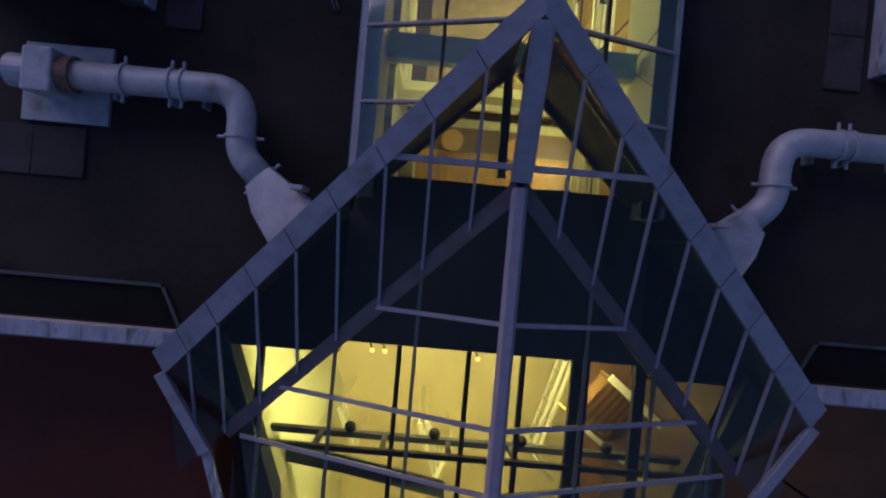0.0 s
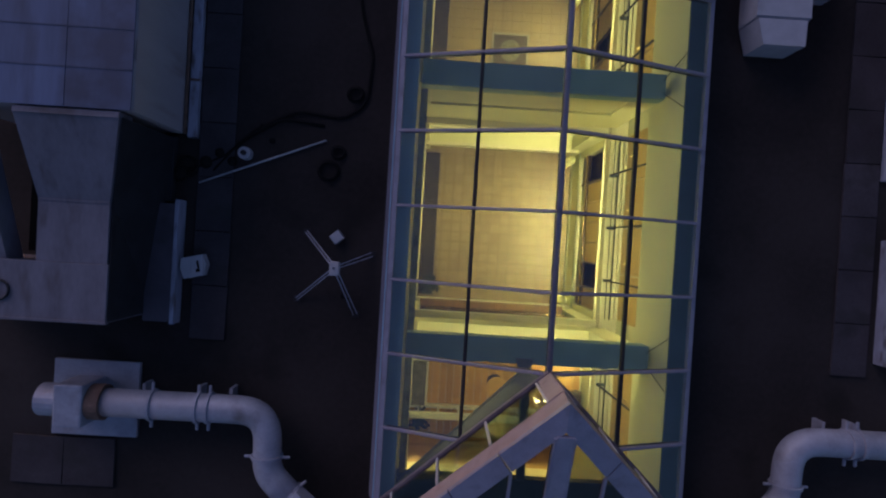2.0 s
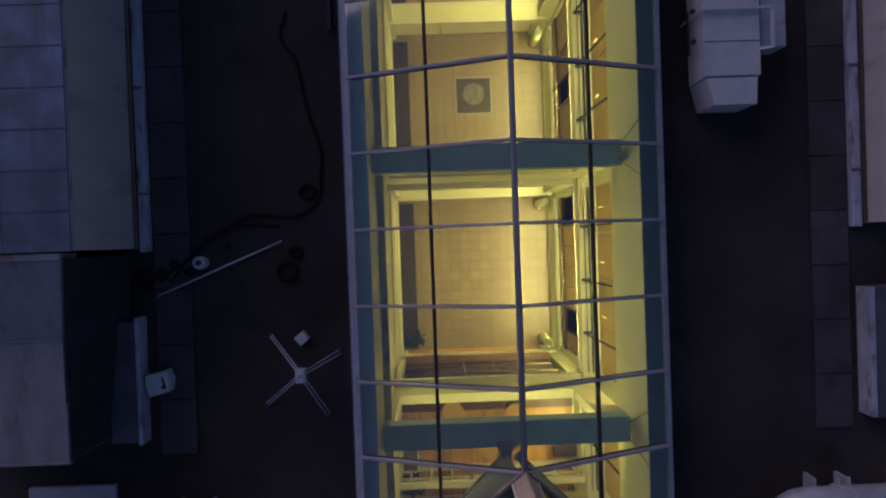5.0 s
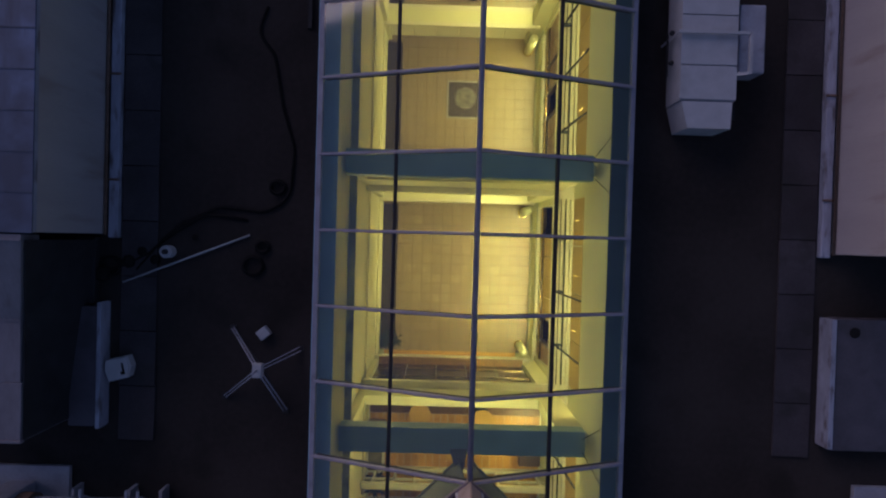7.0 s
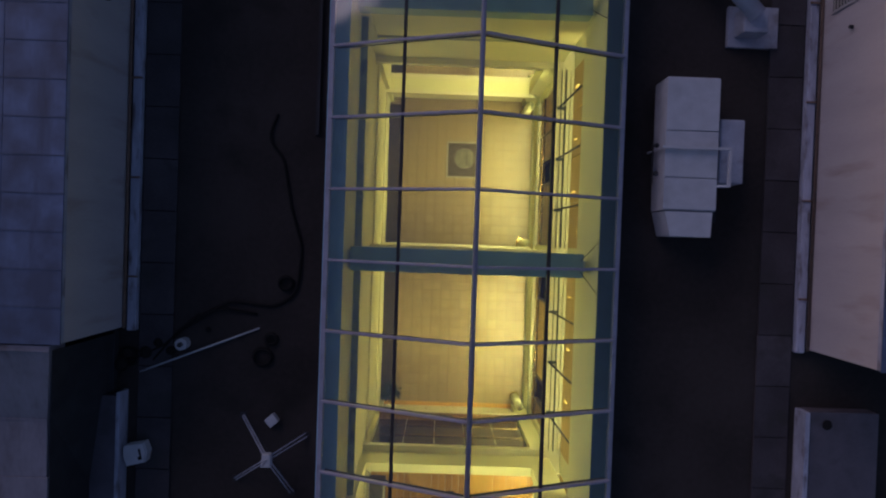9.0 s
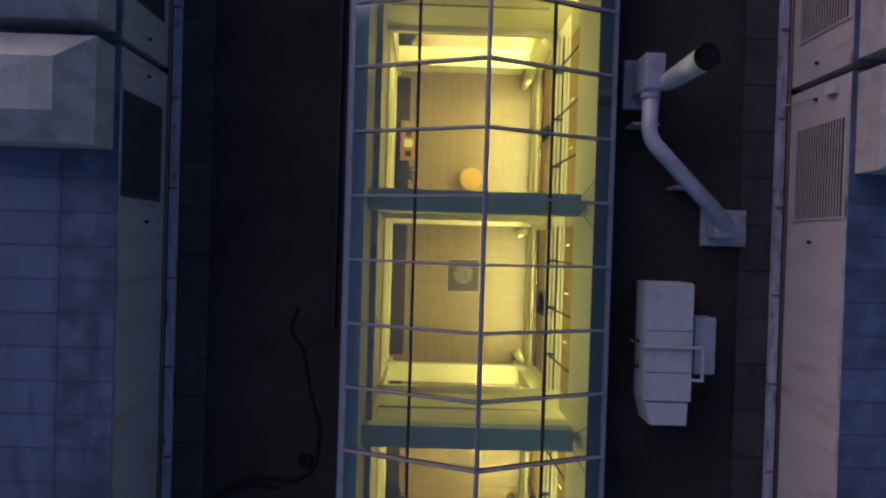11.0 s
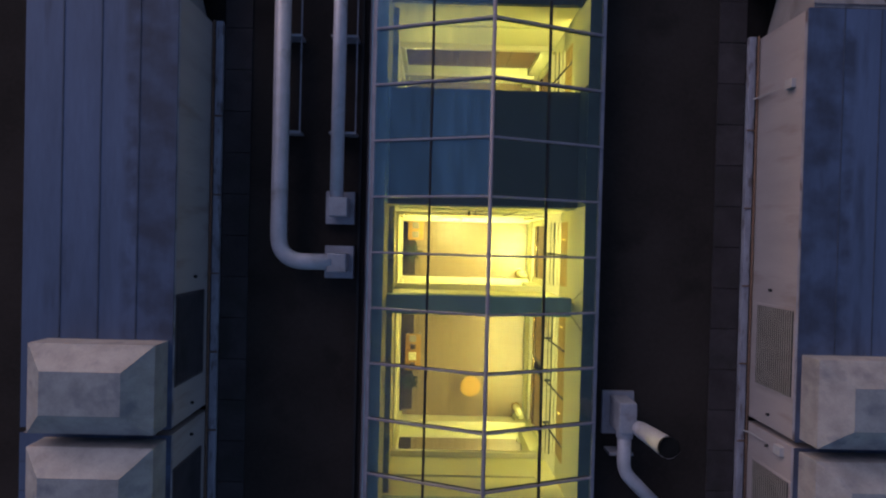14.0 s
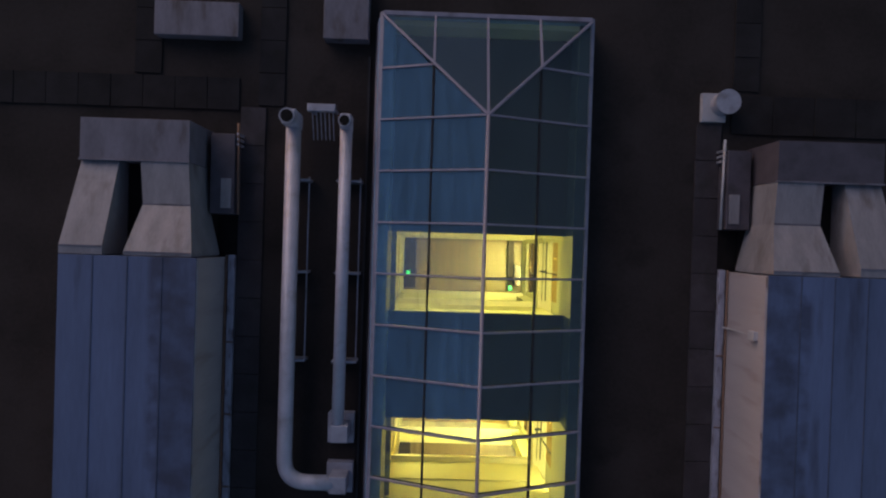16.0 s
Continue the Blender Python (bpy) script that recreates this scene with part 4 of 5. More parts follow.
        # the north-east end box gets a darker sheet than the north-west one
        part("end_box", box(min(s * x0, s * x1), max(s * x0, s * x1), e0, e1, DECK + 0.01, 9.0, 0.012), DARKBOX if north and s > 0 else DARKHOOD, chute)
        lip = box(min(s * x0, s * x1) - 0.02, max(s * x0, s * x1) + 0.02, e0 - 0.015, e0 + 0.03, 8.93, 9.025, 0.006)
        part("lip", lip, DARKHOOD, chute)
        y_end = (e0 if north else e1) - d * 0.005
        # inner chute: a flat length, then a flared slope up to the unit; outer chute: one slope
        flat = yb + d * (1.29 if north else 1.45)
        inner = ((y_end, 7.46, 8.66, 8.99), (flat, 7.38, 8.56, 9.02), (yb + d * 0.10, 7.09, 8.73, TOP), (yb + d * 0.02, 7.09, 8.73, TOP)) if north else ((y_end, 7.53, 8.72, 8.99), (flat, 7.52, 8.71, 9.02), (yb + d * 0.10, 7.14, 8.82, TOP), (yb + d * 0.02, 7.14, 8.82, TOP))
        outer = ((y_end, 9.24, x1, 8.90), (yb + d * 0.22, 9.24, 10.28, TOP), (yb + d * 0.02, 9.24, 10.28, TOP)) if north else ((y_end, 9.24, x1, 8.95), (yb + d * 0.12, 9.45, 10.28, TOP), (yb + d * 0.02, 9.45, 10.28, TOP))
        foot = (lambda z: DECK + 0.3) if north else (lambda z: z - 0.42)
        for prof in (inner, outer):
            bm = bmesh.new()
            rings_ = [[bm.verts.new(p) for p in ((s * la, y, foot(z)), (s * la, y, z), (s * lb, y, z), (s * lb, y, foot(z)))] for y, la, lb, z in prof]
            for p, q in zip(rings_, rings_[1:]):
                for i in range(4):
                    bm.faces.new((p[i], p[(i + 1) % 4], q[(i + 1) % 4], q[i]))
            bm.faces.new(rings_[0])
            bm.faces.new(list(reversed(rings_[-1])))
            # south chutes are coloured darker than the north ones
            part("chute", bm, HOODMETAL if north else DARKHOOD, chute)
            for y, la, lb, z in prof[1:-1]:
                part("seam", bar((s * la, y, z + 0.008), (s * lb, y, z + 0.008), 0.035, 0.016), DARKHOOD, chute)
        # black block set between the chutes, so the gap's shade is in its colour
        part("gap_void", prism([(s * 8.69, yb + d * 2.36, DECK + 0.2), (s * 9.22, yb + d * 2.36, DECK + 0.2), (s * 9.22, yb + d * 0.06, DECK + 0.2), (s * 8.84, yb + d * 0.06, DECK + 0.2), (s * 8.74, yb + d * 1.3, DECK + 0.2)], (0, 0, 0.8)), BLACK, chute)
        if north:
            pn = part("side_panel", box(min(s * 6.66, s * 7.30), max(s * 6.66, s * 7.30), yb + 1.15, yb + 3.3, DECK + 0.01, DECK + 0.55, 0.02), DARKBOX, chute, "dark lilac side duct")
            part("duct_lid", box(min(s * 6.72, s * 7.0), max(s * 6.72, s * 7.0), yb + 1.3, yb + 2.1, DECK + 0.551, DECK + 0.59, 0.01), HOODMETAL, pn)
            for i in range(3):
                part("latch", box(min(s * 6.58, s * 6.64), max(s * 6.58, s * 6.64), yb + 3.0 + 0.14 * i, yb + 3.06 + 0.14 * i, DECK + 0.05, DECK + 0.5), GALV, pn)
            # thin black sheet laid on the deck for the dark hole
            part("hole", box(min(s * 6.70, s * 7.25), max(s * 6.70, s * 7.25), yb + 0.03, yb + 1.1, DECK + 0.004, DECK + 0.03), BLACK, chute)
            part("rain_pipe", tube([(s * 6.56, yb + 1.15, DECK + 0.45), (s * 6.61, yb + 3.6, DECK + 0.45)], 0.035, n=10), PALE if s > 0 else RUSTY, chute, smooth=True)
        if not north:
            # dark plate added over the chute's side to darken it
            skirt = prism([(s * 7.49, e0 + 0.03, DECK + 0.01), (s * 7.49, e0 + 0.03, 8.96), (s * 7.49, 6.50, 8.98), (s * 7.115, 7.85, 9.53), (s * 7.115, 7.85, DECK + 0.2), (s * 7.49, 6.50, DECK + 0.01)], (-s * 0.012, 0, 0))
            part("side_skirt", skirt, DARKMETAL, chute, "dark plate added over the chute side")
            ring = bmesh.new()
            cyc = [(s * 9.29 + 0.16 * math.cos(t), yb + d * 3.02 + 0.16 * math.sin(t), 9.02) for t in (2 * math.pi * i / 20 for i in range(21))]
            part("ring", tube(cyc, 0.022, ring, n=8, caps=False), DARKMETAL, chute)

# ---------- vent ducts into the gable ----------
def vent_duct(s):
    duct = thing("vent_duct", "grey galvanised round vent duct bent into the glass gable", "duct", "vent ducts beside the gable", at=(s * 6.5, 2.8, DECK))
    z = 8.0
    pts = bend([(s * 9.0, 2.82, z), (s * 4.93, 2.82, z), (s * 4.90, 1.68, z), (s * 4.46, 1.25, z)], 0.62)
    part("pipe", tube(pts, 0.26, n=20), GALV, duct, smooth=True)
    for (x, y), (dx, dy) in (((s * 7.08, 2.82), (1, 0)), ((s * 6.23, 2.82), (1, 0)), ((s * 6.02, 2.82), (1, 0)), ((s * 4.91, 1.98), (0.02 * s, 1)), ((s * 4.47, 1.26), (s * 0.7, 0.7))):
        v = Vector((dx, dy, 0)).normalized() * 0.03
        c = Vector((x, y, z))
        fl = part("flange", tube([c - v, c + v], 0.295, n=20), GALV, duct)
        n = Vector((-v.y, v.x, 0)).normalized()
        for q in (-1, 1):
            part("bolt", tube([c + n * q * 0.28 - v * 0.5, c + n * q * 0.42 - v * 0.5], 0.03, n=8), GALV, fl)
    # flat funnel that meets the gable's edge
    a = Vector((s * 4.42, 0.98, 0))
    tip = [(s * 4.27, 1.45, 8.30), (s * 4.66, 1.07, 8.30), (s * 4.48, 0.62, 8.40), (s * 4.04, 0.02, 8.52), (s * 3.36, 0.86, 8.54), (s * 3.62, 1.02, 8.48)]
    part("funnel", prism(tip, (0, 0, -0.36)), GALV, duct, "flat sheet funnel")
    part("bracket", box(min(s * 3.50, s * 3.72), max(s * 3.50, s * 3.72), 1.06, 1.14, 8.4, 8.95, 0.01), GALV, duct)
    # fan box on a base plate at the far end
    part("base_plate", box(min(s * 7.58, s * 9.22), max(s * 7.58, s * 9.22), 2.02, 3.48, DECK + 0.002, DECK + 0.10, 0.01), GALV, duct)
    part("fan_box", box(min(s * 8.2, s * 8.72), max(s * 8.2, s * 8.72), 2.42, 3.2, DECK + 0.10, 8.36, 0.04), GALV, duct)
    part("collar", tube([(s * 7.95, 2.82, z), (s * 8.2, 2.82, z)], 0.33, n=20), RUSTY, duct)
    part("end_cap", tube([(s * 8.72, 2.82, z), (s * 9.12, 2.82, z)], 0.30, n=20), GALV, duct)
    for x in (7.35, 6.3, 5.7):
        part("foot", box(min(s * x, s * (x + 0.06)), max(s * x, s * (x + 0.06)), 2.5, 3.14, DECK, z - 0.24), GALV, duct)


vent_duct(-1)
vent_duct(1)

# ---------- twin pipes beside the glass ----------
for x, y_end, wide, turn in ((-5.08, 21.38, 0.20, True), (-3.68, 22.75, 0.165, False)):
    pipe = thing("exhaust_pipe", "long pale grey exhaust pipe lying along the roof", "pipe", "exhaust pipes beside the glass roof", at=(x, 26, DECK))
    z = 8.1
    path = [(x, 31.0, z), (x, y_end, z), (-3.75, y_end, z)] if turn else [(x, 31.0, z), (x, y_end, z)]
    part("tube", tube(bend(path, 0.95, 9) if turn else path, wide, n=20), PIPEPALE, pipe, smooth=True)
    top = 8.95 if turn else 8.6
    hw = wide - 0.02
    part("head", box(x - hw, x + hw, 30.84, 31.24, z - 0.3, top - 0.25, 0.05), PIPEPALE, pipe)
    part("mouth", tube([(x + 0.02, 31.0, top - 0.25), (x + 0.02, 31.0, top)], wide, n=20), GALV, pipe)
    part("opening", disc((x + 0.02, 31.0, top + 0.004), wide * 0.8, 0.01), BLACK, pipe)
    bx = -3.65
    part("base_plate", box(bx - 0.36, bx + 0.36, y_end - 0.42, y_end + 0.40, DECK + 0.002, DECK + 0.25, 0.01), GALV, pipe)
    part("base_box", box(bx - 0.2, bx + 0.26, y_end - 0.24, y_end + 0.22, DECK + 0.25, z + 0.18, 0.03), GALV, pipe)
    for y in (29.5, 27.0, 24.6):
        part("saddle", box(x - 0.25, x + 0.42, y - 0.03, y + 0.03, DECK, z - wide - 0.002), GALV, pipe)
    part("rail", bar((x + 0.38, 29.6, DECK + 0.3), (x + 0.38, 24.6, DECK + 0.3), 0.03, 0.03), GALV, pipe)
frame_ = thing("pipe_stand", "small grey steel stand by the pipe heads", "stand", at=(-4.3, 31.3, DECK))
for i in range(6):
    x = -4.6 + 0.11 * i
    part("rod", bar((x, 30.6, DECK + 0.35), (x, 31.35, DECK + 0.65), 0.02, 0.02), GALV, frame_)
part("top_bar", box(-4.72, -3.98, 31.3, 31.5, DECK + 0.6, DECK + 0.75, 0.02), GALV, frame_)
for x in (-4.68, -4.04):
    part("leg", box(x, x + 0.05, 31.35, 31.42, DECK, DECK + 0.6), GALV, frame_)
cable = thing("cable_run", "thin black cable tray along the glass roof", "cable")
part("tray", box(-3.22, -3.15, 12.0, 33.0, DECK, DECK + 0.08), DARKMETAL, cable)

# ---------- cranked flue with a cowl on the other side ----------
flue = thing("cranked_flue", "pale cranked flue pipe with an open cowl", "flue", at=(4.5, 16.5, DECK))
z = 8.15
part("pipe", tube(bend([(3.60, 17.75, z), (3.60, 16.35, z), (5.42, 14.55, z - 0.12)], 0.6), 0.165, n=20), PIPEPALE, flue, smooth=True)
part("base_plate", box(3.20, 4.02, 17.1, 18.2, DECK + 0.002, DECK + 0.12, 0.01), GALV, flue)
part("tee_box", box(3.38, 3.82, 17.35, 18.12, DECK + 0.12, z + 0.26, 0.05), GALV, flue)
part("collar", tube([(3.60, 17.2, z), (3.60, 17.35, z)], 0.2, n=20), GALV, flue)
part("cowl", tube([(3.85, 17.5, z + 0.1), (3.88, 17.51, z + 0.35), (4.0, 17.56, 9.9)], 0.15, n=20, r_end=0.24, caps=False), PIPEPALE, flue, smooth=True)
part("mouth", disc((4.0, 17.56, 9.885), 0.235, 0.01), BLACK, flue)
part("lip", tube([(3.995, 17.558, 9.86), (4.002, 17.56, 9.92)], 0.252, n=20, caps=False), BLACK, flue)
part("end_plate", box(5.08, 6.10, 14.08, 14.90, DECK + 0.002, DECK + 0.10, 0.01), GALV, flue)
part("end_box", box(5.2, 5.7, 14.25, 14.75, DECK + 0.1, DECK + 0.5, 0.04), GALV, flue)
for x, y in ((3.6, 16.7), (4.6, 15.35)):
    part("saddle", box(x - 0.3, x + 0.3, y - 0.03, y + 0.03, DECK, z - 0.19), GALV, flue)

# ---------- condenser beside the glass ----------
ac = thing("condenser_unit", "pale grey rooftop condenser box with pipe brackets", "air conditioner", at=(4.1, 11.8, DECK))
part("body", box(3.66, 4.66, 10.68, 13.25, DECK + 0.08, 8.20, 0.015), PALE, ac)
part("front_body", prism([(3.68, 10.66, DECK + 0.08), (3.80, 10.18, DECK + 0.08), (4.58, 10.18, DECK + 0.08), (4.60, 10.66, DECK + 0.08)], (0, 0, 0.70)), PALE, ac)
for y0, y1 in ((10.70, 11.30), (11.32, 12.2), (12.22, 13.22)):
    part("lid", box(3.64, 4.66, y0, y1, 8.202, 8.24, 0.008), PALE, ac)
part("side_box", box(4.78, 5.26, 11.25, 12.5, DECK + 0.08, 8.05, 0.04), GALV, ac)
part("feet", box(3.75, 5.0, 10.5, 12.9, DECK, DECK + 0.08), DARKMETAL, ac)
part("bracket", bar((3.56, 11.88, 8.30), (4.86, 11.88, 8.30), 0.05, 0.05), PALE, ac)
part("bracket", bar((4.86, 11.9, 8.30), (4.86, 11.15, 8.30), 0.05, 0.05), PALE, ac)
part("bracket", bar((4.86, 11.17, 8.30), (4.62, 11.17, 8.2), 0.05, 0.05), PALE, ac)
for y in (11.4, 11.95):
    part("valve", ball((3.56, y, 8.0), 0.05), DARKMETAL, ac)
part("valve_pipe", bar((3.56, 11.2, 7.8), (3.56, 12.0, 7.8), 0.03, 0.03), DARKMETAL, ac)
part("post", bar((3.58, 11.88, DECK), (3.58, 11.88, 8.28), 0.03, 0.03, up=(0, 1, 0)), PALE, ac)

# ---------- cross-legged aerial stand and loose things ----------
st = thing("aerial_stand", "four-legged grey steel aerial stand on the black roof", "aerial", at=(-3.83, 5.58, DECK))
c = Vector((-3.83, 5.58, 8.15))
for dx, dy in ((0.60, 0.27), (0.34, -0.92), (-0.82, -0.68), (-0.70, 0.64)):
    sd = Vector((-dy, dx, 0)).normalized() * 0.024
    for q in (-1, 1):
        part("leg", bar(c + sd * q, Vector((c.x + dx, c.y + dy, DECK + 0.03)) + sd * q * (1.0 + 0.6 * (dx > 0)), 0.018, 0.025), GALV, st)
    part("brace", bar(c - Vector((0, 0, 0.25)), (c.x + dx * 0.98, c.y + dy * 0.98, DECK + 0.02), 0.02, 0.02), DARKMETAL, st)
    part("foot", box(c.x + dx - 0.06, c.x + dx + 0.06, c.y + dy - 0.06, c.y + dy + 0.06, DECK, DECK + 0.03), DARKMETAL, st)
part("hub", box(c.x - 0.09, c.x + 0.09, c.y - 0.14, c.y + 0.12, c.z - 0.08, c.z + 0.08, 0.03), PALE, st)
part("mast_stub", tube([(c.x, c.y, c.z + 0.08), (c.x + 0.02, c.y + 0.02, c.z + 0.42)], 0.022, n=10), GALV, st, smooth=True)
blk = thing("white_block", "small white ballast block on the roof", "block", at=(-3.84, 6.2, DECK))
part("block", box(-0.11, 0.11, -0.10, 0.10, DECK, DECK + 0.16, 0.02, m=Matrix.Translation((-3.92, 6.15, 0)) @ Matrix.Rotation(radians(40), 4, "Z")), PALE, blk)
jb = thing("junction_box", "pale tilted junction box with a black mark", "box", at=(-6.6, 5.42, DECK))
turn_ = Matrix.Translation((-6.61, 5.42, 0)) @ Matrix.Rotation(radians(14), 4, "Z")
part("case", prism([turn_ @ Vector((a, b, DECK + 0.002)) for a, b in ((-0.22, -0.20), (0.16, -0.20), (0.25, 0.0), (0.22, 0.20), (-0.20, 0.20), (-0.25, 0.02))], (0, 0, 0.24)), PALE, jb)
part("lid", prism([turn_ @ Vector((a, b, DECK + 0.244)) for a, b in ((-0.02, -0.18), (0.15, -0.18), (0.22, 0.0), (0.2, 0.18), (-0.02, 0.18))], (0, 0, 0.03)), PALE, jb)
part("mark", prism([turn_ @ Vector((a, b, DECK + 0.275)) for a, b in ((0.05, -0.12), (0.13, -0.12), (0.13, 0.1), (0.09, 0.1), (0.09, -0.06), (0.05, -0.06))], (0, 0, 0.004)), BLACK, jb)
rod = thing("loose_rod", "thin pale rod lying across the roof", "rod", at=(-5.4, 7.5, DECK))
part("rod", tube([(-6.66, 7.05, DECK + 0.04), (-4.25, 8.02, DECK + 0.04)], 0.020, n=10), PALE, rod, smooth=True)
bot = thing("plastic_canister", "small white plastic canister on the roof", "canister", at=(-5.78, 7.66, DECK))
part("can", tube([(-5.78, 7.66, DECK), (-5.78, 7.66, DECK + 0.2)], 0.12, n=16), PALE, bot)
part("cap", tube([(-5.78, 7.66, DECK + 0.2), (-5.78, 7.66, DECK + 0.27)], 0.05, n=12), DARKMETAL, bot)
for i, (x, y, r) in enumerate(((-7.05, 7.2, 0.16), (-6.55, 7.45, 0.13), (-6.3, 7.65, 0.10), (-6.05, 7.5, 0.10), (-5.5, 8.2, 0.07), (-5.3, 7.95, 0.06), (-3.75, 5.0, 0.05))):
    jk = thing("rubble_lump", "dark lump of roofing scrap", "scrap", "scraps on the roof", at=(x, y, DECK))
    part("lump", ball((x, y, DECK + r * 0.4), r, seg=9, rings=6, squash=0.6), BLACK, jk)
for pts in ([(-7.3, 7.25), (-6.8, 7.3), (-6.2, 7.6), (-5.6, 8.15), (-4.85, 8.55), (-3.95, 8.46), (-3.5, 8.75), (-3.43, 9.7), (-3.67, 10.5), (-3.85, 11.5), (-4.2, 11.9), (-4.0, 12.4)], [(-6.4, 7.3), (-5.9, 7.9), (-5.1, 8.4), (-4.3, 8.3)]):
    cb = thing("cable", "loose black cable on the roof", "cable", at=(*pts[0], DECK))
    part("cord", tube(bend([(x, y, DECK + 0.03) for x, y in pts], 0.5, 4), 0.028, n=8), BLACK, cb, smooth=True)
for x, y, r in ((-3.73, 8.95, 0.15), (-4.17, 7.43, 0.20), (-4.0, 7.8, 0.13), (-6.9, 7.35, 0.2)):
    co = thing("cable_coil", "small coil of black cable on the roof", "cable", "cable coils on the roof", at=(x, y, DECK))
    for k_ in range(2):
        ringp = [(x + (r - 0.02 * k_) * math.cos(t), y + 0.9 * (r - 0.02 * k_) * math.sin(t), DECK + 0.025 + 0.035 * k_) for t in (2 * math.pi * i / 20 for i in range(21))]
        part("loop", tube(ringp, 0.026, n=6, caps=False), BLACK, co, smooth=True)
# glazed box with a pale edge beside the intake
gb = thing("roof_light_box", "low dark roof light with a pale metal edge", "roof light", "roof lights on the deck", at=(-7.7, 5.3, DECK))
part("case", box(-7.49, -6.98, 4.34, 6.60, DECK, DECK + 0.31, 0.01), DARKBOX, gb)
part("back_flap", box(-7.49, -7.12, 6.64, 7.90, DECK, DECK + 0.18, 0.01), DARKMETAL, gb)
part("edge", box(-6.978, -6.90, 4.3, 6.68, DECK, DECK + 0.33, 0.01), GUTTERBLUE, gb)
gb2 = thing("roof_light_box", "low dark roof light with a pale metal edge", "roof light", "roof lights on the deck", at=(8, 5.3, DECK))
part("case", box(6.945, 8.35, 4.25, 6.76, DECK, DECK + 0.34, 0.02), DARKBOX, gb2)
part("edge", box(6.84, 6.94, 4.28, 6.74, DECK, DECK + 0.37, 0.01), GUTTERBLUE, gb2)
part("vent_hole", disc((7.3, 6.5, DECK + 0.345), 0.1, 0.01), BLACK, gb2)

# north end boxes and the round cap
for x0, x1, y0, y1, h in ((-9.0, -6.72, 33.32, 34.25, 0.35), (-4.42, -3.2, 33.35, 35.0, 0.4)):
    bx_ = thing("roof_box", "plain grey sheet metal box on the roof", "box", "boxes at the north end", at=((x0 + x1) / 2, (y0 + y1) / 2, DECK))
    part("case", box(x0, x1, y0, y1, DECK, DECK + h, 0.02), DARKHOOD, bx_)
cap = thing("roof_ventilator", "round pale ventilator on a square base", "vent", at=(6.6, 31.9, DECK))
part("base", box(6.08, 6.75, 31.5, 32.3, DECK, DECK + 0.15, 0.02), PALE, cap)
part("drum", tube([(6.62, 31.98, DECK + 0.15), (6.62, 31.98, DECK + 0.5)], 0.31, n=24), GALV, cap)
part("lid", tube([(6.62, 31.98, DECK + 0.5), (6.62, 31.98, DECK + 0.56)], 0.34, n=24), GALV, cap)

# ---------- things in the arcade ----------
def planter(x, y, h=0.9, base=FLOOR):
    p = thing("potted_plant", "dark leafy potted plant by the arcade wall", "plant", "plants in the arcade", at=(x, y, base))
    part("pot", tube([(x, y, base), (x, y, base + 0.35)], 0.15, n=16, r_end=0.2), DARKWOOD, p)
    bm = bmesh.new()
    rnd = random.Random(int(x * 100 + y * 10))
    for _ in range(140):
        a, e, r = rnd.uniform(0, 6.283), rnd.uniform(-0.2, 1.4), rnd.uniform(0.1, 0.36)
        c = Vector((x + r * math.cos(a) * math.cos(e), y + r * math.sin(a) * math.cos(e), base + 0.55 + h * 0.4 * math.sin(e)))
        d = Vector((math.cos(a), math.sin(a), rnd.uniform(-0.3, 0.6))).normalized()
        sd = d.cross(Vector((0, 0, 1))).normalized() * 0.035
        bm.faces.new([bm.verts.new(q) for q in (c - d * 0.09, c + sd, c + d * 0.09, c - sd)])
    part("leaves", bm, LEAF, p)


for x, y in ((-2.1, 4.75), (-2.1, 16.45), (-2.05, 21.5)):
    planter(x, y)
planter(-2.18, 1.2, 0.6, 2.02)


def floor_stand(y0, y1, x):
    t = thing("display_table", "narrow table with small goods by the arcade wall", "table", "tables along the arcade wall", at=(x, (y0 + y1) / 2, FLOOR))
    part("top", box(x - 0.3, x + 0.3, y0, y1, FLOOR + 0.70, FLOOR + 0.75, 0.01), WOODFLOOR, t)
    for a in (x - 0.26, x + 0.2):
        for b in (y0 + 0.04, y1 - 0.1):
            part("leg", box(a, a + 0.06, b, b + 0.06, FLOOR, FLOOR + 0.70), DARKWOOD, t)
    rnd = random.Random(int(y0 * 10))
    y = y0 + 0.2
    while y < y1 - 0.15:
        w = rnd.uniform(0.08, 0.14)
        g = thing("box_of_goods", "small box of goods on a display table", "box", "goods on the tables", at=(x, y, FLOOR + 0.75))
        part("carton", box(x - w * 1.2, x + w, y - w, y + w, FLOOR + 0.751, FLOOR + 0.75 + rnd.uniform(0.08, 0.25), 0.008), rnd.choice((DARKWOOD, PAPER, PLASTER, PURPLE)), g)
        y += rnd.uniform(0.3, 0.42)


floor_stand(16.9, 18.3, -1.98)
floor_stand(22.0, 22.85, -1.98)

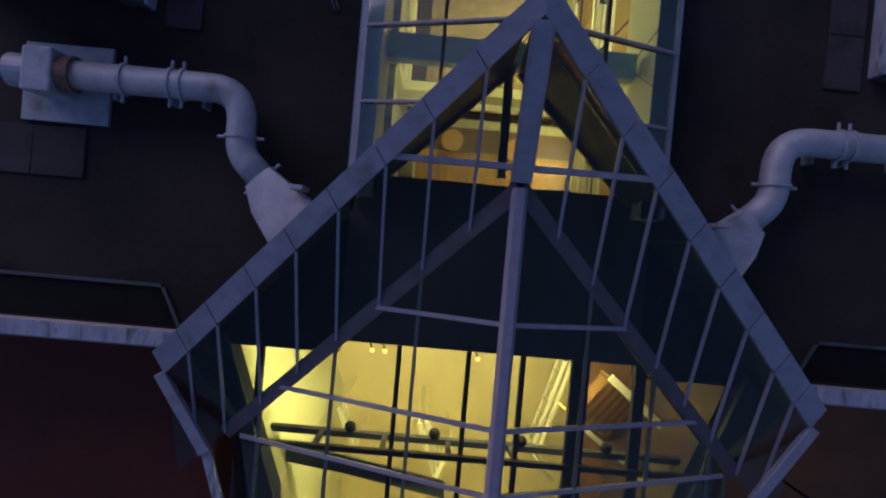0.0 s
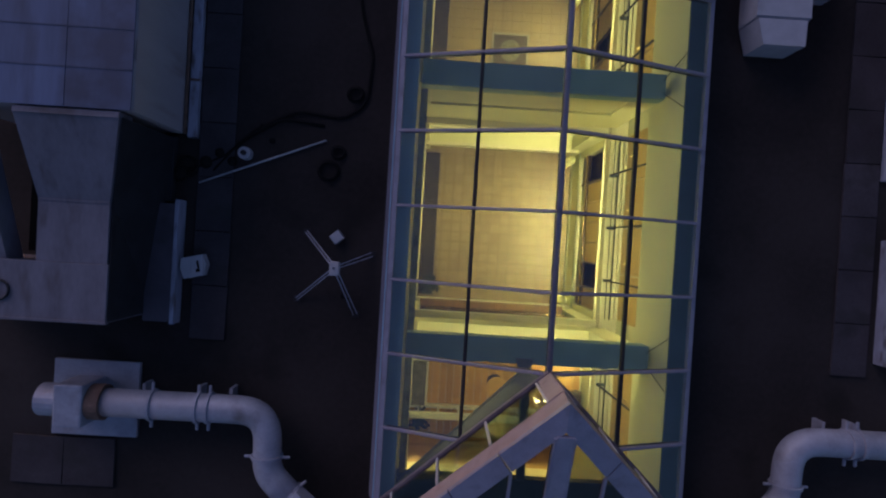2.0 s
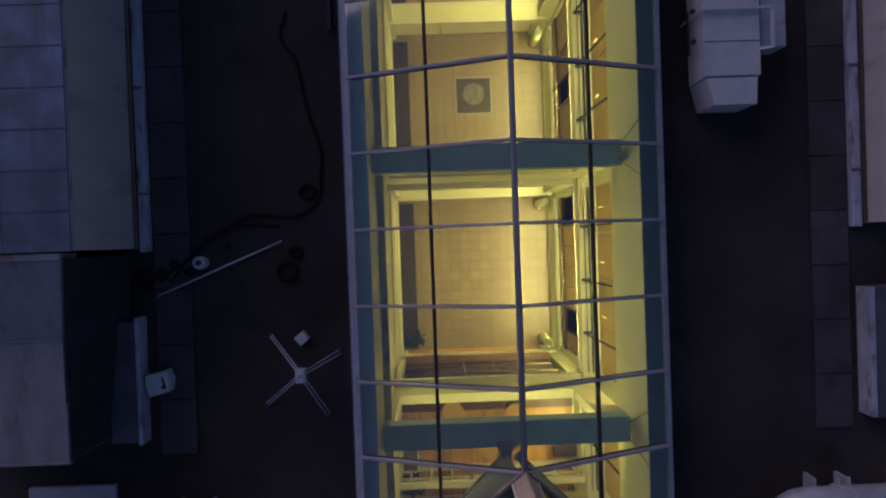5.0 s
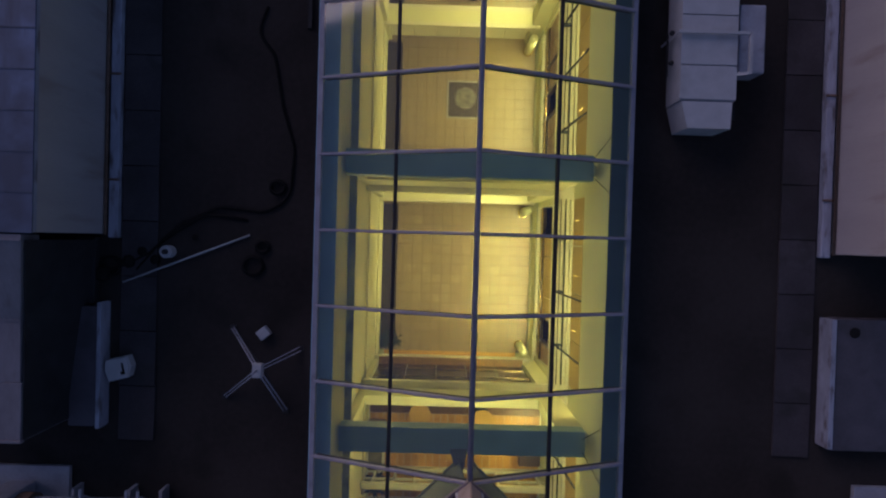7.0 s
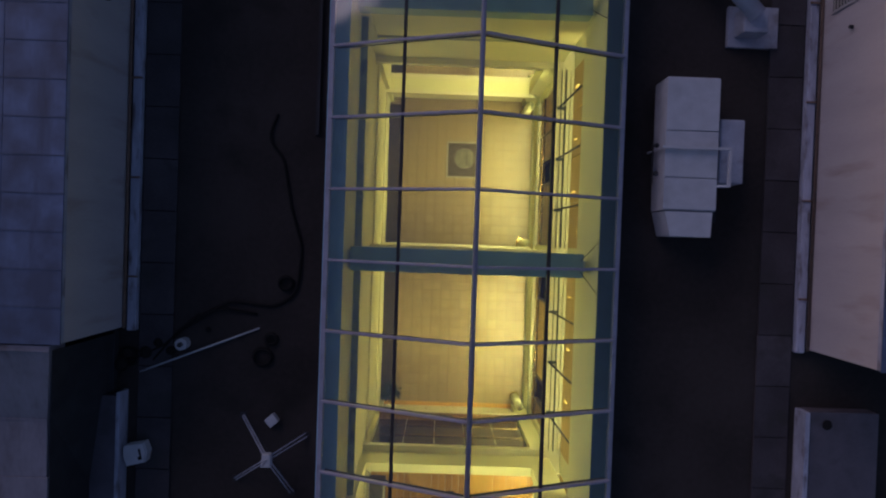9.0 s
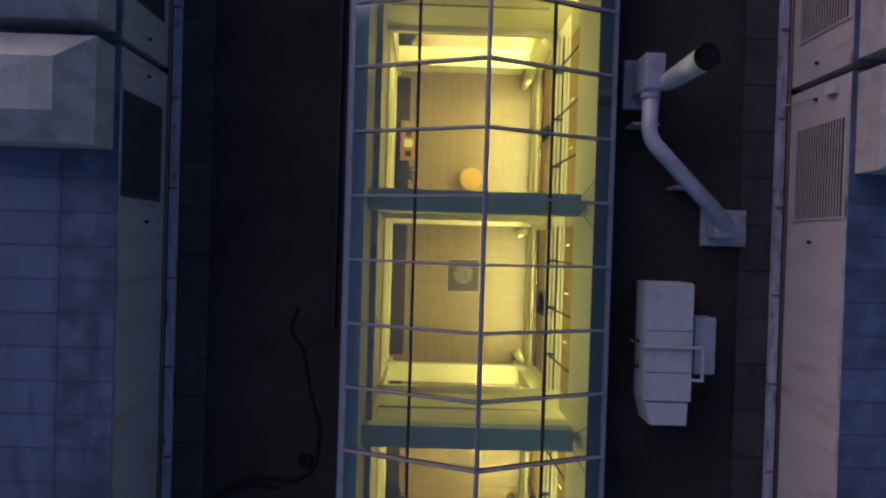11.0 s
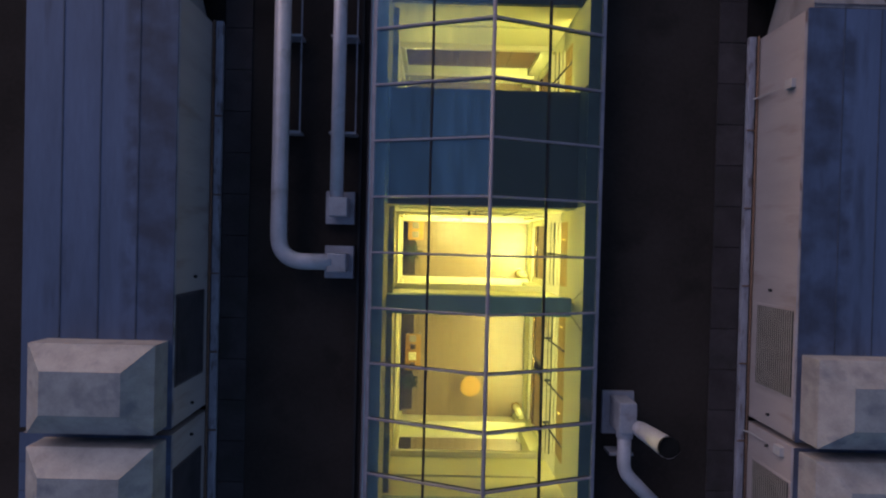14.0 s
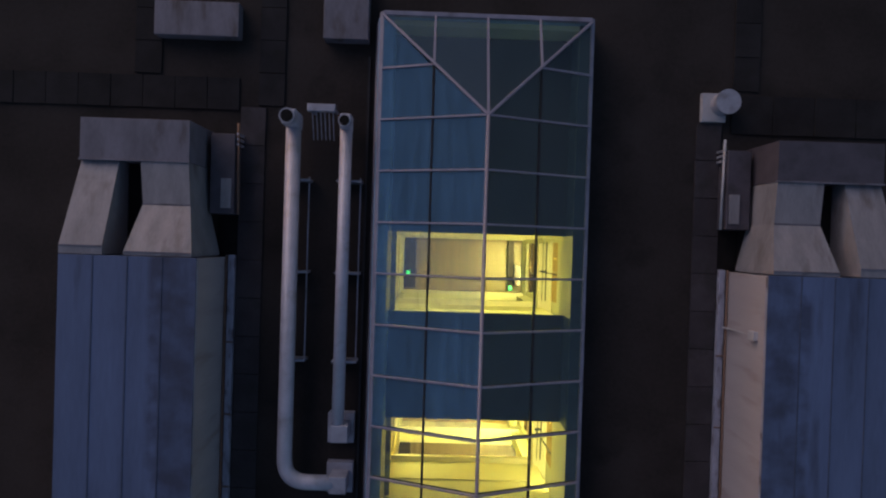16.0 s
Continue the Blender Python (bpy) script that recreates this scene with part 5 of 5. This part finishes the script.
# square printed panel let into the floor
for x0, x1, y0, y1 in ((-0.42, 0.72, 12.2, 13.35),):
    r = thing("floor_mosaic", "square dark framed floor panel with a pale round medallion", "floor panel", at=((x0 + x1) / 2, (y0 + y1) / 2, FLOOR))
    part("field", box(x0, x1, y0, y1, FLOOR + 0.001, FLOOR + 0.02), PURPLE, r)
    part("medallion", disc(((x0 + x1) / 2, (y0 + y1) / 2 + 0.05, FLOOR + 0.024), 0.36, 0.008), MEDAL, r)
    for a, b, c_, d in ((x0 - 0.06, x1 + 0.06, y0 - 0.06, y0), (x0 - 0.06, x1 + 0.06, y1, y1 + 0.06), (x0 - 0.06, x0, y0, y1), (x1, x1 + 0.06, y0, y1)):
        part("border", box(a, b, c_, d, FLOOR + 0.001, FLOOR + 0.03), PAPER, r)
for x, y, z0, r_ in ((0.30, 16.30, FLOOR, 0.40), (-0.04, 2.22, 2.02, 0.30), (0.74, 3.08, 2.025, 0.30), (-1.0, 3.2, 2.025, 0.30)):
    t = thing("round_table", "round orange-brown table on a slim column", "table", "round tables", at=(x, y, z0))
    part("top", disc((x, y, z0 + 0.72), r_, 0.04), ORANGE, t)
    part("column", tube([(x, y, z0 + 0.03), (x, y, z0 + 0.7)], 0.04, n=12), DARKMETAL, t)
    part("foot", disc((x, y, z0 + 0.015), 0.22, 0.03), DARKMETAL, t)

# pale round posts beside the doors of the cross walls
for y in (4.55, 9.05, 9.95, 14.45, 15.35, 19.85, 20.75):
    w = thing("door_post", "pale cream round-headed post beside the doors", "post", "posts along the arcade", at=(2.2, y, FLOOR))
    b_ = tube([(2.2, y, FLOOR + 0.02), (2.2, y, 0.28)], 0.13, n=20)
    ball((2.2, y, 0.28), 0.13, b_, seg=20, rings=10)
    part("shaft", b_, PLASTER, w, smooth=True)
    part("foot", tube([(2.2, y, FLOOR), (2.2, y, FLOOR + 0.04)], 0.17, n=20), BRASS, w)

# lit lantern and sign at the far end
lan = thing("wall_lantern", "lit box lantern on the ochre fascia of the cross wall", "wall lamp", at=(-0.27, 22.9, 2.1))
part("case", box(-1.0, 0.46, 22.84, 22.948, 2.06, 2.78, 0.02), OCHRE, lan)
part("glass", box(-0.95, 0.41, 22.815, 22.838, 2.11, 2.73, 0.006), WARMGLOW, lan)
part("bulb", ball((-0.27, 22.80, 1.30), 0.07), WARMGLOW, lan, smooth=True)
part("stem", bar((-0.27, 22.80, 1.36), (-0.27, 22.83, 2.10), 0.025, 0.025, up=(0, 1, 0)), DARKMETAL, lan)
spot = thing("spot_lamp", "small bright spot lamp on the upper wall", "spot lamp", at=(-0.22, 22.88, 5.03))
part("head", tube([(-0.22, 22.88, 5.06), (-0.22, 22.72, 5.0)], 0.035, n=12), DARKMETAL, spot)
part("lens", disc((-0.22, 22.70, 5.03), 0.035, 0.02), WARMGLOW, spot)
for x0, x1 in ((-0.05, 0.06), (1.2, 0.95)):
    br = thing("wall_strut", "slender dark strut on the upper wall", "strut", "struts at the slab edge", at=(x0, 22.78, 4.6))
    part("bar", bar((x0, 22.885, 5.2), (x1, 22.83, 3.81), 0.03, 0.03), DARKMETAL, br)
pl = box(1.88, 2.12, 26.02, 28.06, FLOOR, FLOOR + 0.14, 0.01)
tagged(part("trim_plinth", pl, BLACKWOOD), "dark wooden plinth along the foot of the shop front", "plinth", kind="structure")
for x, y in ((WL + 0.20, 26.62), (1.98, 26.12)):
    sg = thing("exit_sign", "small green lit sign box on the dark plinth", "sign", "signs in the far hall", at=(x, y, FLOOR + 0.14))
    part("case", box(x - 0.10, x + 0.10, y - 0.12, y + 0.12, FLOOR + 0.141, FLOOR + 0.35, 0.01), DARKWOOD, sg)
    part("light", box(x - 0.07, x + 0.07, y - 0.09, y + 0.09, FLOOR + 0.352, FLOOR + 0.37), GREENGLOW, sg)
ca = thing("dark_cabinet", "small dark cabinet beside the plinth", "cabinet", at=(2.22, 26.66, FLOOR))
part("case", box(2.125, 2.34, 26.25, 27.08, FLOOR, -0.5, 0.015), DARKWOOD, ca)
part("top", box(2.115, 2.35, 26.24, 27.09, -0.498, -0.47, 0.008), DARKGLOSS, ca)

# ---------- street lamp beyond the front ----------
sl = thing("street_lamp", "warm street lamp on a pole before the building", "street lamp", at=(11.0, -6.5, FLOOR - 0.12))
part("pole", tube([(11.0, -6.5, FLOOR - 0.12), (11.0, -6.5, 3.6)], 0.05, n=12), DARKMETAL, sl)
part("head", ball((11.0, -6.5, 3.7), 0.16), WARMGLOW, sl, smooth=True)
bulb = new("street_lamp_light", bpy.data.lights.new("street_lamp_light", "POINT"))
bulb.data.energy, bulb.data.color, bulb.data.shadow_soft_size = 38, (1.0, 0.55, 0.15), 0.17
bulb.location = (11.0, -6.5, 3.35)

# ---------- the entrance hall under the gable ----------
tr = thing("hall_truss", "dark steel truss with globe lamps under the gable", "truss", at=(0, -3.7, 6.6))
part("chord", bar((-4.5, -3.72, 6.6), (4.5, -3.72, 6.6), 0.12, 0.2), DARKMETAL, tr)
part("chord", bar((-4.5, -3.72, 7.5), (4.5, -3.72, 7.5), 0.10, 0.14), DARKMETAL, tr)
for x in (-3.2, -1.9, -0.6, 0.7, 2.0, 3.3):
    part("upright", box(x - 0.05, x + 0.05, -3.77, -3.67, 6.7, 7.43), DARKMETAL, tr)
for x in (-2.6, -0.89, 0.89, 2.64):
    gl = part("globe", ball((x, -3.5, 6.85), 0.12), BLACK, tr, "dark globe lamp", smooth=True)
for x, w in ((-4.38, 0.13), (-1.72, 0.09), (-0.37, 0.09), (0.69, 0.10), (1.74, 0.20), (1.95, 0.08), (2.99, 0.22)):
    po = thing("hall_beam", "slender dark steel beam over the entrance hall", "beam", "beams of the entrance hall", at=(x, -5, 7.4))
    part("shaft", box(x - w / 2, x + w / 2, -8.98, -1.67, 7.3, 7.46, 0.01), DARKMETAL, po)
deck_ = thing("maintenance_walkway", "dark grey steel walkway under the glass gable", "walkway", at=(-2, -4.2, 6.3))
part("plate", prism([(-3.98, -4.15, 6.3), (-2.78, -4.27, 6.3), (-0.58, -4.66, 6.3), (-0.55, -5.02, 6.3), (-2.75, -4.64, 6.3), (-3.94, -4.5, 6.3)], (0, 0, 0.1)), SLABBLUE, deck_)
stair = thing("staircase", "brown stair landing with pale sloping handrails", "stairs", at=(3.2, -3.6, FLOOR))
part("landing", prism([(3.05, -1.64, 2.9), (4.95, -1.64, 2.9), (3.95, -4.5, 2.9), (3.55, -8.9, 2.9), (2.5, -8.9, 2.9)], (0, 0, 0.25)), BROWNWOOD, stair)
u = Vector((0.79, -0.61, 0)).normalized()
v = Vector((0.61, 0.79, 0)).normalized()
for i in range(12):
    c = Vector((2.55, -2.75, 5.2 - 0.17 * i)) + u * 0.16 * i
    part("step", prism([tuple(c + v * a + u * b) for a, b in ((-0.55, 0), (0.55, 0), (0.55, 0.24), (-0.55, 0.24))], (0, 0, 0.05)), BROWNWOOD if i % 2 else WOOD, stair)
for a, h in ((-0.62, 0.10), (0.62, 0.17)):
    p = Vector((2.50, -2.72, 5.95)) + v * a
    part("handrail", bar(p, p + u * (1.95 if a < 0 else 2.5) - Vector((0, 0, 0.9)), h, 0.06, bevel=0.008), TRIMCREAM, stair)
    for i in range(7):
        q = p + u * 0.3 * i - Vector((0, 0, 0.138 * i))
        part("baluster", bar(q, q - Vector((0, 0, 0.7)), 0.03, 0.03, up=(0, 1, 0)), BRASS, stair)
part("string", bar(Vector((2.50, -2.72, 5.0)) - v * 0.62, Vector((2.50, -2.72, 5.0)) - v * 0.62 + u * 1.95 - Vector((0, 0, 1.9)), 0.06, 0.3), OCHRE, stair)
for x, y in ((2.6, -8.6), (3.1, -1.9), (3.5, -8.6)):
    part("column", box(x - 0.1, x + 0.1, y - 0.1, y + 0.1, FLOOR, 2.9), TRIMCREAM, stair)
for (xa, ya), (xb, yb) in (((-1.24, -4.53), (-0.72, -6.1)), ((-1.06, -4.47), (-0.54, -6.04)), ((-0.72, -6.1), (-0.27, -5.22)), ((2.56, -2.51), (2.0, -5.1)), ((2.74, -2.55), (2.18, -5.14)), ((-3.43, -4.33), (-2.98, -5.67)), ((2.05, -5.33), (2.65, -6.02))):
    sb = thing("stair_balustrade", "cream sloping balustrade on the entrance hall floor", "balustrade", "balustrades in the entrance hall", at=((xa + xb) / 2, (ya + yb) / 2, FLOOR))
    a, b = Vector((xa, ya, 0)), Vector((xb, yb, 0))
    part("bottom_rail", bar(a + Vector((0.02, 0.01, 2.2)), b + Vector((0.02, 0.01, 1.6)), 0.06, 0.06), TRIMCREAM, sb)
    for i in range(7):
        c_ = a.lerp(b, i / 6)
        part("baluster", box(c_.x, c_.x + 0.035, c_.y, c_.y + 0.035, FLOOR if i in (0, 6) else 2.2 - 0.1 * i, 2.93 - 0.1 * i), TRIMCREAM, sb)
    part("handrail", bar(a + Vector((0.02, 0.01, 2.96)), b + Vector((0.02, 0.01, 2.36)), 0.11, 0.08, bevel=0.01), TRIMCREAM, sb)
# small glints along the slab edge, made as glowing balls on brackets
for x in (-2.3, -2.05, -0.25, 3.1):
    el = thing("edge_glint", "tiny glowing bracket in place of a glint on the slab edge", "wall lamp", "lamps along the slab edge", at=(x, -1.66, 7.4))
    part("arm", bar((x, -1.63, 7.42), (x + 0.05, -1.78, 7.42), 0.03, 0.03), BRASS, el)
    part("shade", ball((x + 0.05, -1.8, 7.42), 0.05, seg=12, rings=8), WARMGLOW, el, smooth=True)
LAND = 2.0
land = thing("landing", "orange-brown parquet landing with a cream balustrade", "landing", kind="structure", at=(0, 2.0, LAND))
part("slab", box(WL + 0.002, WR - 0.002, 0.55, 3.96, LAND - 0.2, LAND), PLASTER, land)
for i in range(24):
    x = -2.45 + 0.204 * i
    part("floor_board", box(x + 0.002, x + 0.198, 0.6, 3.02, LAND + 0.001, LAND + 0.02), WOODFLOOR, land)
# the landing's north end is darker than the parquet boards
part("runner", box(WL + 0.05, WR - 0.05, 3.03, 3.70, LAND + 0.001, LAND + 0.025), BROWNWOOD, land, "dark brown band along the cross wall")
for y, w, z0, z1 in ((1.56, 0.16, 3.66, 3.80), (1.50, 0.06, 3.28, 3.36), (1.44, 0.06, 2.86, 2.94), (1.40, 0.10, LAND + 0.02, LAND + 0.22)):
    part("balustrade_rail", box(WL + 0.05, WR - 0.05, y, y + w, z0, z1, 0.01), TRIMCREAM, land)
for i in range(9):
    x = WL + 0.3 + 0.56 * i
    part("baluster", bar((x, 1.45, LAND + 0.2), (x, 1.62, 3.66), 0.05, 0.05, up=(0, 1, 0)), TRIMCREAM, land)
bench = thing("bench", "dark upholstered bench on the parquet landing", "bench", at=(2.1, 1.9, LAND + 0.02))
part("seat", box(1.80, 2.42, 1.72, 2.16, LAND + 0.30, LAND + 0.44, 0.04), DARKWOOD, bench)
for x in (1.84, 2.30):
    part("leg", box(x, x + 0.08, 1.76, 2.12, LAND + 0.02, LAND + 0.30), DARKWOOD, bench)
cab = thing("display_cabinet", "small bright glazed cabinet against the cream wall", "cabinet", at=(-2.22, 2.16, LAND + 0.02))
part("case", box(-2.47, -1.98, 1.48, 2.85, LAND + 0.021, LAND + 0.46, 0.01), DARKWOOD, cab)
for x0, x1, y0, y1 in ((-2.48, -2.42, 1.47, 2.86), (-2.03, -1.97, 1.47, 2.86), (-2.42, -2.03, 1.47, 1.53), (-2.42, -2.03, 2.80, 2.86)):
    part("top_frame", box(x0, x1, y0, y1, LAND + 0.461, LAND + 0.50, 0.008), TRIMCREAM, cab)
part("top_glass", box(-2.42, -2.03, 1.53, 2.80, LAND + 0.462, LAND + 0.475), MEDAL, cab)
brace = thing("roof_brace", "grey-green steel bracing from the beam to the gable slab", "brace", at=(-0.1, 3.0, 7.6))
part("bar", bar((-0.11, 3.84, 7.68), (-0.10, 1.70, 7.78), 0.16, 0.14), ARMGREY, brace)
part("gusset", prism([(-0.28, 3.98, 7.44), (0.06, 3.98, 7.44), (-0.02, 3.6, 7.60), (-0.18, 3.6, 7.60)], (0, 0, 0.03)), ARMGREY, brace)
for q in (-1, 1):
    part("arm", bar((q * 0.10, 3.74, 7.52), (q * 2.42, 1.42, 7.52), 0.14, 0.09), ARMGREY, brace)

# ---------- paving strips on the roof, slab by slab ----------
def paving(x0, x1, y0, y1, nx, ny, label, mat=CONCRETE):
    pv = thing("pavement", label, "paving", kind="structure", at=((x0 + x1) / 2, (y0 + y1) / 2, DECK))
    w, h = (x1 - x0) / nx, (y1 - y0) / ny
    me = None
    for i in range(nx):
        for j in range(ny):
            cx, cy = x0 + w * (i + 0.5), y0 + h * (j + 0.5)
            if me is None:
                bm = box(-w / 2 + 0.008, w / 2 - 0.008, -h / 2 + 0.008, h / 2 - 0.008, 0, 0.045, 0.006)
                me = bpy.data.meshes.new("paving_slab")
                bmesh.ops.recalc_face_normals(bm, faces=bm.faces)
                bm.to_mesh(me)
                bm.free()
                me.materials.append(mat)
            ob = new("paving_slab", me)
            ob.parent = pv
            ob.matrix_parent_inverse = Matrix.Translation(pv.location).inverted()
            ob.location = (cx, cy, DECK + 0.002 + 0.004 * ((i * 7 + j * 5) % 3))
            ob.rotation_euler = (0, 0, 0.006 * (((i * 3 + j * 11) % 5) - 2))
    return pv


paving(5.98, 6.70, 4.0, 31.5, 1, 26, "row of worn grey concrete slabs along the unit")
paving(-6.70, -6.0, 4.0, 31.5, 1, 26, "row of worn grey concrete slabs along the unit")
paving(-15.6, -6.75, 31.4, 32.3, 10, 1, "dark grey slabs across the roof's north end", NORTHSLAB)
paving(-9.65, -8.9, 32.35, 41.3, 1, 10, "dark grey slabs leading north over the roof", NORTHSLAB)
paving(-6.22, -5.5, 31.55, 41.5, 1, 11, "dark grey slabs leading north over the roof", NORTHSLAB)
paving(6.95, 14.0, 31.2, 32.3, 6, 1, "dark grey slabs across the roof's north end", NORTHSLAB)
paving(6.98, 7.72, 32.4, 41.0, 1, 9, "dark grey slabs leading north over the roof", NORTHSLAB)
paving(-10.0, -8.0, 1.0, 1.95, 2, 1, "grey concrete slabs beside the vent duct")


# floor tiles: the nearest hall one by one, the rest as one sheet of tiles
T = 0.33
tile_me = None
rest_v, rest_f = [], []
count = 0
for j in range(int((28.0 - 4.2) / T)):
    for i in range(15):
        x, y = WL + 0.02 + T * i, 4.25 + T * j
        single = y < 10.6
        if single and count < 300:
            if tile_me is None:
                bm = box(0.009, T - 0.009, 0.009, T - 0.009, 0, 0.012)
                tile_me = bpy.data.meshes.new("floor_tile")
                bmesh.ops.recalc_face_normals(bm, faces=bm.faces)
                bm.to_mesh(tile_me)
                bm.free()
                tile_me.materials.append(TILE)
            ob = new("floor_tile", tile_me)
            ob.parent = floor
            ob.location = (x, y, FLOOR - 0.012)
            count += 1
        else:
            n = len(rest_v)
            rest_v += [(x + a, y + b, FLOOR - 0.012 + c_) for c_ in (0, 0.012) for a, b in ((0.009, 0.009), (T - 0.009, 0.009), (T - 0.009, T - 0.009), (0.009, T - 0.009))]
            rest_f += [(n + 4, n + 5, n + 6, n + 7), (n, n + 1, n + 5, n + 4), (n + 1, n + 2, n + 6, n + 5), (n + 2, n + 3, n + 7, n + 6), (n + 3, n, n + 4, n + 7)]
me = bpy.data.meshes.new("tile_field")
me.from_pydata(rest_v, [], rest_f)
me.materials.append(TILE)
tf = new("tile_field", me)
tf.parent = floor
tagged(tf, kind="stuff")
part("hall_floor", box(-5.0, 5.0, -9, -1.4, FLOOR - 0.011, FLOOR + 0.0), HALLFLOOR, floor, "pale polished floor of the entrance hall")
for j in range(42):
    y = -1.4 + 0.135 * j
    part("floor_board", box(WL, WR, y + 0.002, y + 0.133, FLOOR - 0.011, FLOOR + 0.001), WOODFLOOR, floor)
